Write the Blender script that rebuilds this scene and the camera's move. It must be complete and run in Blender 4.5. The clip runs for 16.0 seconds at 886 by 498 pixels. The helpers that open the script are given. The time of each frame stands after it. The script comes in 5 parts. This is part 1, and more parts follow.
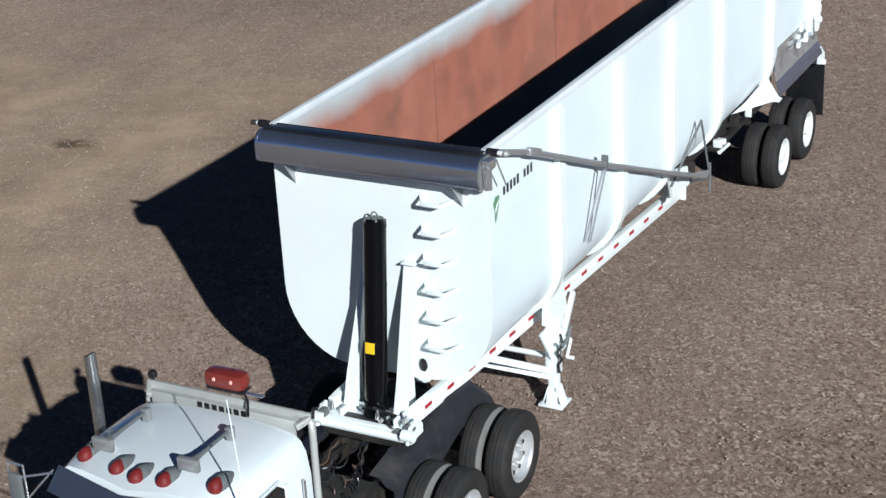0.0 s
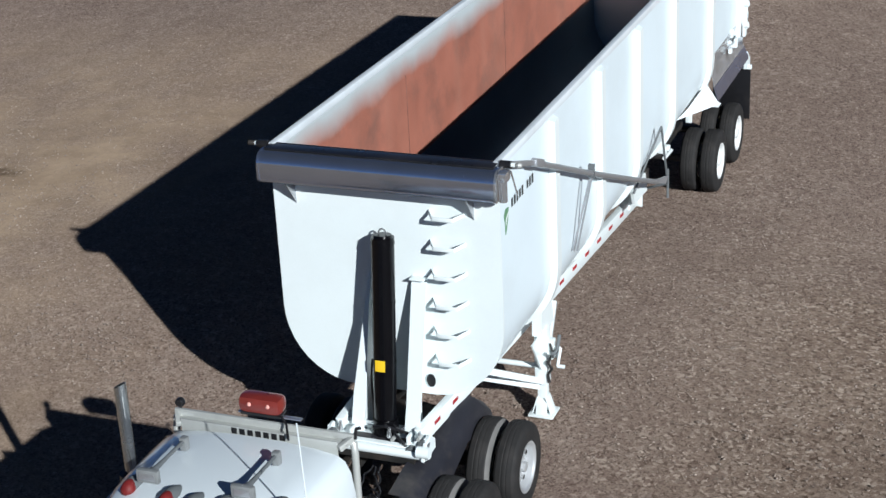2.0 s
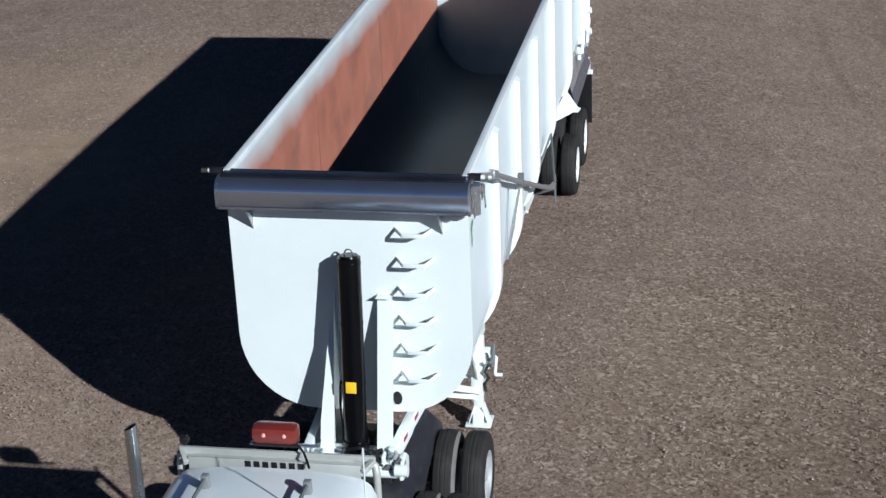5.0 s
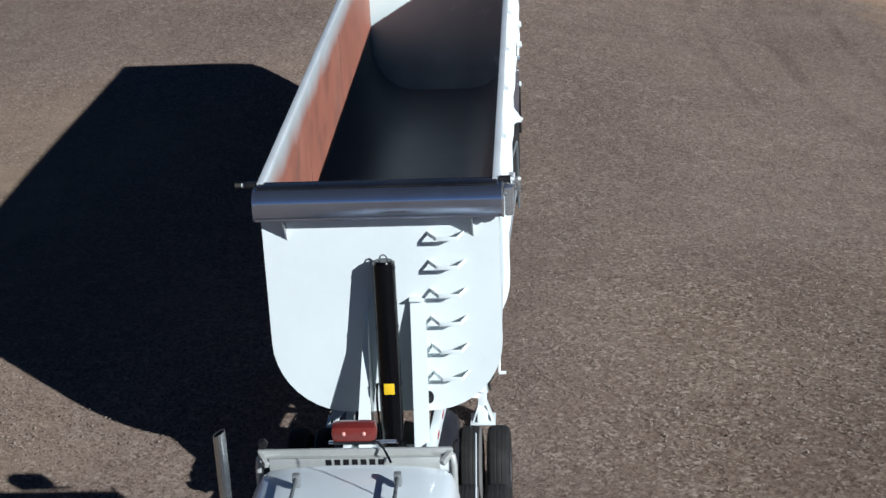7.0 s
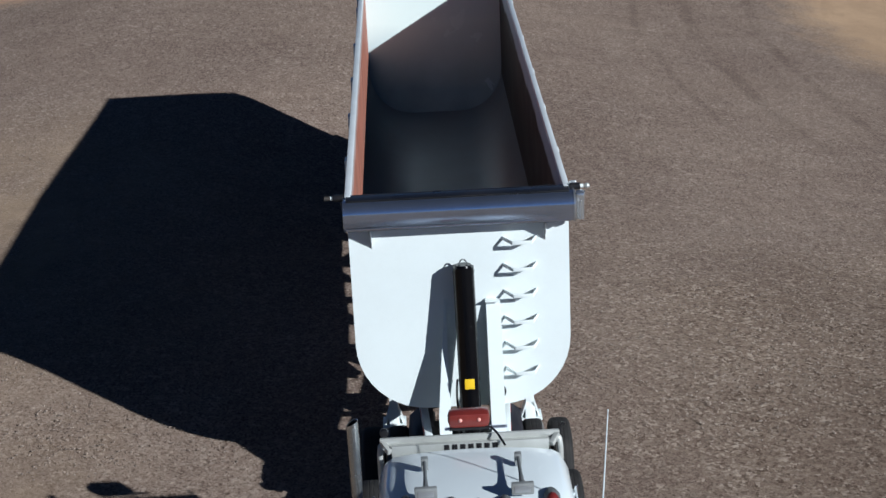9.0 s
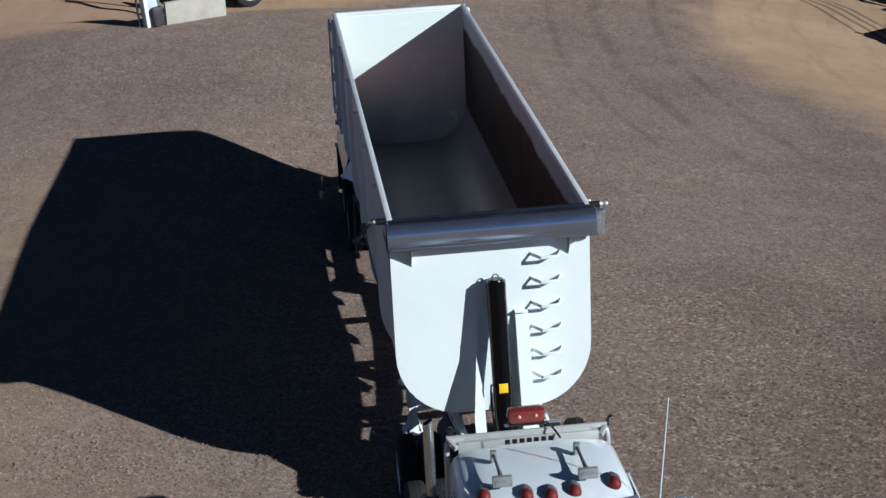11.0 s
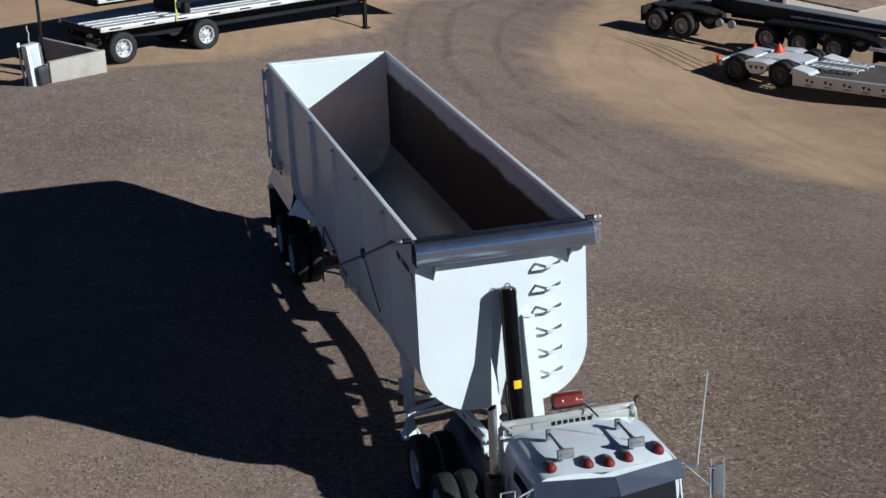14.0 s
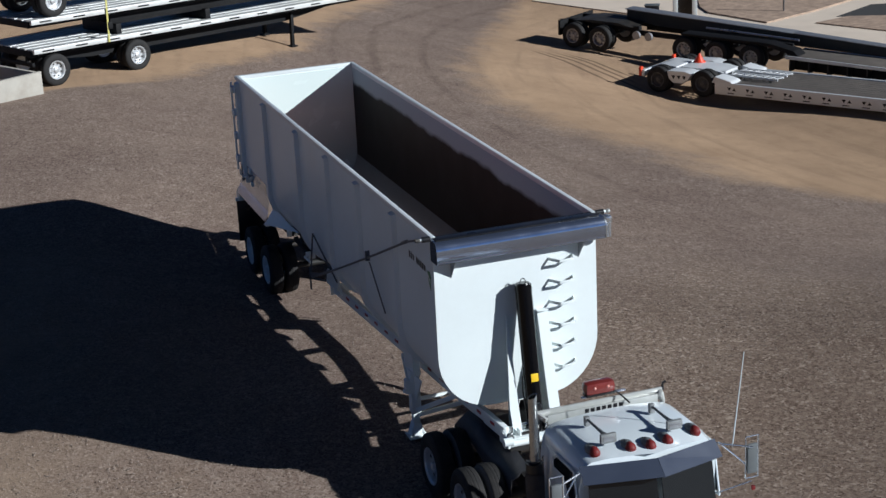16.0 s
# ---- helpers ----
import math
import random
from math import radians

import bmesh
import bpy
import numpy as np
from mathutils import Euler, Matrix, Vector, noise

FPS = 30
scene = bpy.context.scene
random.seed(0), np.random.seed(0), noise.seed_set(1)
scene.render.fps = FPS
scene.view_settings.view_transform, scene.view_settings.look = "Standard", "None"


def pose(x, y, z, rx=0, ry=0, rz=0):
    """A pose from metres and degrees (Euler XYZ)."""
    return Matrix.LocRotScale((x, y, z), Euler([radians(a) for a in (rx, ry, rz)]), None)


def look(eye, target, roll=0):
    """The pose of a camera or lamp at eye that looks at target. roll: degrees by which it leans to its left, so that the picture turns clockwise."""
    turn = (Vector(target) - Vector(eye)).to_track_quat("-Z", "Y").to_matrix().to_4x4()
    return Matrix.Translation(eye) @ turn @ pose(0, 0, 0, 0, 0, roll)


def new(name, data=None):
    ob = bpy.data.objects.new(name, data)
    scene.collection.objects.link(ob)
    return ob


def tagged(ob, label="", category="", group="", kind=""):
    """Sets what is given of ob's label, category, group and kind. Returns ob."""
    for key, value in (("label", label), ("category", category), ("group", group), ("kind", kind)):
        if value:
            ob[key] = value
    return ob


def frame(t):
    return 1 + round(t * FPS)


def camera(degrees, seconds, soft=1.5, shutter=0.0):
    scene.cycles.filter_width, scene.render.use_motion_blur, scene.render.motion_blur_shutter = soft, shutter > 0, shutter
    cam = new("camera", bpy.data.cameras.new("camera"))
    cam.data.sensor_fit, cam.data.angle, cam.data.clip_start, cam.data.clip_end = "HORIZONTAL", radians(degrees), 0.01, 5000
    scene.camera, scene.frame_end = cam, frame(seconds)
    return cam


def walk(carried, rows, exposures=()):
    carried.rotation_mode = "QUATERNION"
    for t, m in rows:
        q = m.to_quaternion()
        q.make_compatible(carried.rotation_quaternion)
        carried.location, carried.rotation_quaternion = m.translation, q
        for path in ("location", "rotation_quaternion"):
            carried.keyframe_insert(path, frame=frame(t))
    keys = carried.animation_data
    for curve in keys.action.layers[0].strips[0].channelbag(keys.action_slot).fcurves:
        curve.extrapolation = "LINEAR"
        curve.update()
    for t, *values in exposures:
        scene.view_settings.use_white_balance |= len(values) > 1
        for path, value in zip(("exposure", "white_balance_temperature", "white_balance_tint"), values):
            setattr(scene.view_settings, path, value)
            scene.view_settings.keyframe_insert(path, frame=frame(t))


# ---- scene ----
cam = camera(30.0, 16.0)
PATH = [
    (0, (8.284, -14.047, 9.835), (7.414, -12.429, 9.043), -3.1),
    (0.5, (7.829, -14.249, 9.835), (7.004, -12.607, 9.046), -3.1),
    (1, (7.444, -14.41, 9.848), (6.659, -12.747, 9.061), -3.0),
    (1.5, (6.999, -14.598, 9.87), (6.261, -12.913, 9.084), -3.0),
    (2, (6.577, -14.761, 9.893), (5.89, -13.055, 9.109), -2.9),
    (2.5, (6.15, -14.882, 9.905), (5.515, -13.156, 9.12), -2.9),
    (3, (5.712, -14.941, 9.901), (5.149, -13.19, 9.116), -2.9),
    (3.5, (5.26, -14.998, 9.925), (4.777, -13.225, 9.137), -2.7),
    (4, (4.859, -15.155, 9.98), (4.42, -13.371, 9.191), -2.6),
    (6.5, (2.311, -16.192, 10.047), (2.14, -14.352, 9.281), -2.5),
    (7, (1.759, -16.502, 10.135), (1.637, -14.657, 9.374), -2.7),
    (7.5, (1.253, -16.825, 10.198), (1.168, -14.975, 9.443), -2.6),
    (8, (0.678, -17.212, 10.29), (0.629, -15.358, 9.541), -2.7),
    (8.5, (0.147, -17.526, 10.357), (0.136, -15.668, 9.616), -2.7),
    (9, (-0.441, -17.954, 10.492), (-0.415, -16.093, 9.759), -2.7),
    (11.5, (-3.189, -19.952, 11.177), (-2.951, -18.092, 10.483), -2.7),
    (12, (-3.858, -20.393, 11.316), (-3.568, -18.536, 10.63), -2.6),
    (12.5, (-4.474, -20.736, 11.442), (-4.14, -18.884, 10.764), -2.6),
    (13, (-5.16, -21.043, 11.539), (-4.778, -19.198, 10.869), -2.6),
    (13.5, (-5.744, -21.27, 11.594), (-5.32, -19.431, 10.931), -2.6),
    (14, (-6.387, -21.468, 11.613), (-5.915, -19.638, 10.958), -2.7),
    (14.5, (-6.917, -21.603, 11.605), (-6.405, -19.782, 10.957), -2.7),
    (15, (-7.501, -21.597, 11.564), (-6.951, -19.784, 10.922), -2.7),
    (15.5, (-7.991, -21.535, 11.539), (-7.409, -19.731, 10.902), -2.8),
    (16, (-8.478, -21.34, 11.462), (-7.859, -19.546, 10.829), -2.9),
]

walk(cam, [(t, look(eye, target, roll)) for t, eye, target, roll in PATH], [(0, 0.26, 6050, 5.5), (2, 0.21, 6000, 5.5), (4, 0.18, 5900, 5.5), (9, 0.14, 5900, 5.5), (12.5, 0.14, 5900, 5.5), (16, 0.14, 5950, 6.5)])

# ---- world, sun ----
SUN_WAY = Vector((-1.64, 1.42, -1.0)).normalized()
world = bpy.data.worlds.new("world")
scene.world = world
world.use_nodes = True
wn = world.node_tree
sky = wn.nodes.new("ShaderNodeTexSky")
sky.sky_type, sky.sun_disc = "NISHITA", False
sky.sun_elevation = math.asin(-SUN_WAY.z)
sky.sun_rotation = math.atan2(-SUN_WAY.x, -SUN_WAY.y)
sky.altitude, sky.air_density, sky.dust_density = 8000, 0.8, 0.0
sky.ozone_density = 4.0
wn.links.new(sky.outputs[0], wn.nodes["Background"].inputs[0])
wn.nodes["Background"].inputs[1].default_value = 0.041
sun = new("sun", bpy.data.lights.new("sun", "SUN"))
sun.data.energy, sun.data.angle, sun.data.color = 5.0, radians(0.5), (1.0, 0.985, 0.96)
sun.matrix_world = look((30, -30, 30), Vector((30, -30, 30)) + SUN_WAY)


# ---- materials ----
def mat(name, color, rough=0.5, metal=0.0, vary=0.12, scale=3.0, fine=60.0, bump=0.05, dirt=None, dirt_amount=0.0, coat=0.0, spec=0.5):
    """A painted, metal or rubber surface with blotches, grain and a little dirt."""
    m = bpy.data.materials.new(name)
    m.use_nodes = True
    n, l = m.node_tree.nodes, m.node_tree.links
    b = n["Principled BSDF"]
    co = n.new("ShaderNodeTexCoord")
    big = n.new("ShaderNodeTexNoise")
    big.inputs["Scale"].default_value, big.inputs["Detail"].default_value = scale, 6
    small = n.new("ShaderNodeTexNoise")
    small.inputs["Scale"].default_value, small.inputs["Detail"].default_value = fine, 3
    for t in (big, small):
        l.new(co.outputs["Object"], t.inputs["Vector"])
    info = n.new("ShaderNodeObjectInfo")
    hsv = n.new("ShaderNodeHueSaturation")
    hsv.inputs["Color"].default_value = (*color, 1)
    mr = n.new("ShaderNodeMapRange")
    mr.inputs["From Min"].default_value, mr.inputs["From Max"].default_value = 0.25, 0.75
    mr.inputs["To Min"].default_value, mr.inputs["To Max"].default_value = 1 - vary, 1 + vary * 0.6
    add = n.new("ShaderNodeMath")
    add.operation, add.inputs[1].default_value = "MULTIPLY_ADD", 0.75
    l.new(big.outputs[0], add.inputs[0])
    sc = n.new("ShaderNodeMath")
    sc.operation, sc.inputs[1].default_value = "MULTIPLY", 0.25
    l.new(small.outputs[0], sc.inputs[0])
    l.new(sc.outputs[0], add.inputs[2])
    l.new(add.outputs[0], mr.inputs[0])
    l.new(mr.outputs[0], hsv.inputs["Value"])
    out = hsv.outputs[0]
    if dirt:
        dn = n.new("ShaderNodeTexNoise")
        dn.inputs["Scale"].default_value, dn.inputs["Detail"].default_value, dn.inputs["Roughness"].default_value = scale * 0.7, 9, 0.7
        l.new(co.outputs["Object"], dn.inputs["Vector"])
        dr = n.new("ShaderNodeMapRange")
        dr.inputs["From Min"].default_value, dr.inputs["From Max"].default_value = 0.48, 0.75
        dr.inputs["To Max"].default_value = dirt_amount
        l.new(dn.outputs[0], dr.inputs[0])
        mx = n.new("ShaderNodeMix")
        mx.data_type = "RGBA"
        mx.inputs["B"].default_value = (*dirt, 1)
        l.new(dr.outputs[0], mx.inputs["Factor"])
        l.new(out, mx.inputs["A"])
        out = mx.outputs["Result"]
    l.new(out, b.inputs["Base Color"])
    b.inputs["Metallic"].default_value = metal
    b.inputs["Coat Weight"].default_value = coat
    b.inputs["Specular IOR Level"].default_value = spec
    rr = n.new("ShaderNodeMapRange")
    rr.inputs["To Min"].default_value, rr.inputs["To Max"].default_value = max(0.03, rough - 0.1), min(1, rough + 0.1)
    l.new(big.outputs[0], rr.inputs[0])
    l.new(rr.outputs[0], b.inputs["Roughness"])
    bp = n.new("ShaderNodeBump")
    bp.inputs["Strength"].default_value, bp.inputs["Distance"].default_value = bump, 0.01
    l.new(small.outputs[0], bp.inputs["Height"])
    l.new(bp.outputs[0], b.inputs["Normal"])
    return m


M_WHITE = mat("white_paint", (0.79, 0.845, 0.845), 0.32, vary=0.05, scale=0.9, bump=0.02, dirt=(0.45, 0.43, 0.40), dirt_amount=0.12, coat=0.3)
# shell paint; on far-side ribs and hinges it is white_paint's shaded copy
M_SIDE = mat("white_body_and_shade_paint", (0.70, 0.78, 0.82), 0.34, vary=0.06, scale=0.7, bump=0.02, dirt=(0.40, 0.39, 0.37), dirt_amount=0.16, coat=0.1, spec=0.35)
M_CAB = mat("white_cab_paint", (0.74, 0.80, 0.83), 0.22, vary=0.03, scale=1.5, bump=0.01, coat=0.6)
M_ALU = mat("brushed_aluminium", (0.60, 0.63, 0.73), 0.29, 0.88, vary=0.1, scale=2.0, fine=120, bump=0.04)
M_HOUSING = mat("satin_aluminium_sheet", (0.56, 0.62, 0.76), 0.14, 0.95, vary=0.12, scale=2.5, fine=120, bump=0.02)
M_ARM = mat("dull_aluminium_arm", (0.40, 0.41, 0.43), 0.34, 0.6, vary=0.12, scale=3.0, fine=90, bump=0.04)
M_SHADED_ARM = mat("shaded_arm_grey", (0.10, 0.115, 0.14), 0.4, 0.4, vary=0.15, scale=4)
M_RAIL = mat("pale_rail_paint", (0.68, 0.72, 0.75), 0.35, 0.1, vary=0.08, scale=2.0, bump=0.03, dirt=(0.35, 0.36, 0.38), dirt_amount=0.35)
M_RACK = mat("cream_grey_aluminium", (0.50, 0.51, 0.49), 0.42, 0.3, vary=0.1, scale=3.0, bump=0.04, dirt=(0.30, 0.30, 0.27), dirt_amount=0.3)
M_HORN = mat("dull_grey_horn", (0.12, 0.13, 0.135), 0.55, 0.0, vary=0.15, scale=9.0)
M_STACK = mat("dull_stainless_stack", (0.42, 0.43, 0.43), 0.25, 0.9, vary=0.12, scale=5.0)
M_FENDERTOP = mat("smooth_aluminium_fender", (0.38, 0.43, 0.60), 0.24, 0.9, vary=0.1, scale=3.0, bump=0.05)
M_FENDER = mat("scuffed_bright_aluminium", (0.56, 0.58, 0.61), 0.22, 0.7, vary=0.5, scale=5.0, fine=11, bump=0.8, dirt=(0.80, 0.80, 0.78), dirt_amount=0.6)
M_CHROME = mat("polished_metal", (0.68, 0.69, 0.71), 0.2, 0.85, vary=0.08, scale=4, bump=0.03)
M_BLACK = mat("black_paint", (0.012, 0.012, 0.014), 0.3, vary=0.3, scale=3, dirt=(0.06, 0.05, 0.045), dirt_amount=0.25)
M_CYL = mat("black_hoist_paint", (0.003, 0.003, 0.004), 0.22, vary=0.2, scale=3, spec=0.25)
M_FRAME = mat("greasy_black_frame", (0.018, 0.017, 0.016), 0.6, vary=0.4, scale=5, bump=0.2, dirt=(0.10, 0.07, 0.05), dirt_amount=0.45)
M_RUBBER = mat("tyre_rubber", (0.022, 0.021, 0.021), 0.75, vary=0.25, scale=6, bump=0.15, dirt=(0.07, 0.06, 0.055), dirt_amount=0.3, spec=0.25)
M_SUNLIT_DUST = mat("sunlit_dust_rubber", (0.16, 0.155, 0.15), 0.8, vary=0.25, scale=6, bump=0.1, spec=0.2)
M_DARKGREY = mat("dark_grey_flap", (0.017, 0.017, 0.023), 0.55, vary=0.3, scale=3, bump=0.15, dirt=(0.14, 0.12, 0.10), dirt_amount=0.4)
M_VISOR = mat("blue_grey_visor", (0.045, 0.055, 0.085), 0.35, vary=0.1, coat=0.3)
M_LENS = mat("red_lens", (0.16, 0.015, 0.015), 0.55, vary=0.35, scale=25, fine=90, bump=0.3, spec=0.3)
M_BEACON = mat("red_beacon_lens", (0.18, 0.024, 0.018), 0.3, vary=0.25, scale=8, coat=0.6)
M_GLINT = mat("pink_reflector_glint", (0.75, 0.35, 0.30), 0.15, vary=0.05)
M_YELLOW = mat("yellow_sticker", (0.85, 0.55, 0.02), 0.4, vary=0.03)
M_REDTAPE = mat("red_reflective_tape", (0.36, 0.02, 0.025), 0.35, vary=0.1)
M_GLASS = mat("dark_window_glass", (0.01, 0.012, 0.014), 0.04, vary=0.0, bump=0.0, coat=0.6)
M_GREEN = mat("green_logo", (0.12, 0.26, 0.14), 0.4, vary=0.1)
M_INK = mat("black_lettering", (0.03, 0.03, 0.03), 0.5)
M_CONC = mat("concrete", (0.42, 0.39, 0.34), 0.85, vary=0.18, scale=2, fine=40, bump=0.3, dirt=(0.24, 0.20, 0.16), dirt_amount=0.5)
M_PAVE = mat("concrete_slab", (0.70, 0.585, 0.475), 0.9, vary=0.12, scale=0.8, fine=30, bump=0.3)
M_PLANK = mat("white_aluminium_deck", (0.72, 0.72, 0.70), 0.45, 0.3, vary=0.2, scale=1.2, dirt=(0.30, 0.27, 0.24), dirt_amount=0.5)
M_LOWBOY = mat("silver_white_paint", (0.72, 0.73, 0.74), 0.4, 0.2, vary=0.1, scale=2)
M_BED = mat("brown_bed_gravel", (0.42, 0.30, 0.22), 0.9, vary=0.45, scale=3, fine=12, bump=0.6, dirt=(0.20, 0.14, 0.11), dirt_amount=0.6)
M_WOOD = mat("weathered_wood_deck", (0.13, 0.11, 0.095), 0.85, vary=0.35, scale=2.5, fine=50, bump=0.3)
M_RIMGREY = mat("grey_wheel_paint", (0.10, 0.095, 0.095), 0.55, 0.2, vary=0.3, scale=8)
M_RIMGREY2 = mat("dull_horn_bell", (0.27, 0.28, 0.28), 0.45, 0.3, vary=0.2, scale=9)
M_WHEEL = mat("white_wheel_paint", (0.76, 0.77, 0.76), 0.35, vary=0.08, scale=6, dirt=(0.35, 0.3, 0.26), dirt_amount=0.25)
M_BRIGHT = mat("bright_aluminium_wheel", (0.66, 0.67, 0.68), 0.4, 0.6, vary=0.1, scale=6)
M_DULLRIM = mat("dull_dark_wheel", (0.38, 0.38, 0.40), 0.40, 0.6, vary=0.3, scale=8)
M_ORANGE = mat("orange_plastic", (0.75, 0.06, 0.02), 0.4)
M_STRAP = mat("yellow_strap", (0.50, 0.46, 0.14), 0.7)
M_MATTE = mat("flat_black_chassis_paint", (0.008, 0.008, 0.009), 0.6, vary=0.4, scale=3, bump=0.1, dirt=(0.035, 0.03, 0.026), dirt_amount=0.3, spec=0.2)
M_HOSE = mat("brown_hose", (0.065, 0.042, 0.03), 0.55, vary=0.3, scale=8)
M_PANEL = mat("pale_blue_grey_panel", (0.52, 0.60, 0.63), 0.4, vary=0.06, scale=4)
M_SEAM = mat("rusty_weld", (0.21, 0.095, 0.07), 0.7, vary=0.4, scale=6, bump=0.3)
M_CORNER_SHADOW = mat("corner_shadow_dark", (0.045, 0.043, 0.042), 0.9, vary=0.25, scale=2, fine=40, bump=0.3)
M_BEAM = mat("faded_dark_grey_beam", (0.040, 0.043, 0.042), 0.6, vary=0.25, scale=1.5, bump=0.1, dirt=(0.09, 0.08, 0.07), dirt_amount=0.3, spec=0.3)


def liner_material(name, color, stain, scuff, rough, white=(3.90, 4.13), streak=0.55, top=(0.66, 0.69, 0.70), steel=0.0, spec=0.5):
    """Tub walls: whiter overspray along the top, scuffs, streaks and stains; on the gate, painted shade below the
    white.
    """
    m = mat(name, color, rough, vary=0.25, scale=1.6, bump=0.1, dirt=stain, dirt_amount=0.6, spec=spec)
    n, l = m.node_tree.nodes, m.node_tree.links
    b = n["Principled BSDF"]
    base = b.inputs["Base Color"].links[0].from_socket
    geo = n.new("ShaderNodeTexCoord")
    sep = n.new("ShaderNodeSeparateXYZ")
    l.new(geo.outputs["Object"], sep.inputs[0])
    wob = n.new("ShaderNodeTexNoise")
    wob.inputs["Scale"].default_value, wob.inputs["Detail"].default_value = 1.1, 5
    l.new(geo.outputs["Object"], wob.inputs["Vector"])
    edge = n.new("ShaderNodeMath")
    edge.operation, edge.inputs[1].default_value = "MULTIPLY_ADD", 0.32
    l.new(wob.outputs[0], edge.inputs[0])
    l.new(sep.outputs["Z"], edge.inputs[2])
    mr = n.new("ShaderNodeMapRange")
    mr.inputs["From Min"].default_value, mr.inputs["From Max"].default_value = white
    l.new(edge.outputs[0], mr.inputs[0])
    # vertical streaks of paler scuffed paint
    st = n.new("ShaderNodeTexNoise")
    mp = n.new("ShaderNodeMapping")
    mp.inputs["Scale"].default_value = (1, 1.3, 0.12)
    l.new(geo.outputs["Object"], mp.inputs[0])
    l.new(mp.outputs[0], st.inputs["Vector"])
    st.inputs["Scale"].default_value, st.inputs["Detail"].default_value = 1.4, 6
    sr = n.new("ShaderNodeMapRange")
    sr.inputs["From Min"].default_value, sr.inputs["From Max"].default_value, sr.inputs["To Max"].default_value = 0.52, 0.78, streak
    l.new(st.outputs[0], sr.inputs[0])
    m1 = n.new("ShaderNodeMix")
    m1.data_type = "RGBA"
    m1.inputs["B"].default_value = (*scuff, 1)
    l.new(sr.outputs[0], m1.inputs["Factor"])
    l.new(base, m1.inputs["A"])
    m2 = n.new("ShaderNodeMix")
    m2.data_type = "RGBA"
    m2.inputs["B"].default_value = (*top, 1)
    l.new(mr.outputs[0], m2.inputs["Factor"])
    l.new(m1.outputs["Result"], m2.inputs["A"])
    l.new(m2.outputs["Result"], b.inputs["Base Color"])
    if steel:
        # more metallic below the white edge
        bare = n.new("ShaderNodeMapRange")
        bare.inputs["To Min"].default_value, bare.inputs["To Max"].default_value = steel, 0.0
        l.new(mr.outputs[0], bare.inputs[0])
        l.new(bare.outputs[0], b.inputs["Metallic"])
    return m


M_LINER = liner_material("red_primer", (0.36, 0.135, 0.092), (0.10, 0.072, 0.062), (0.36, 0.20, 0.15), 0.6, (3.86, 4.18), 0.3, (0.46, 0.50, 0.51))
# right wall: the shade it lies in is put into a near-black colour
M_LINER2 = liner_material("shaded_dark_liner", (0.010, 0.014, 0.015), (0.020, 0.024, 0.025), (0.026, 0.030, 0.032), 0.55, (3.83, 3.92), 0.35, (0.36, 0.46, 0.54), spec=0.2)
# white gate; the shade on its lower half is mixed into the colour
M_GATE = liner_material("white_gate_shaded_below", (0.30, 0.46, 0.56), (0.24, 0.37, 0.45), (0.38, 0.52, 0.60), 0.24, (2.0, 3.3), 0.25, (0.74, 0.84, 0.82), 0.2)
M_FLOOR = mat("worn_floor_and_wall_shade", (0.15, 0.205, 0.255), 0.45, 0.5, vary=0.3, scale=1.2, bump=0.06, dirt=(0.12, 0.16, 0.20), dirt_amount=0.6)


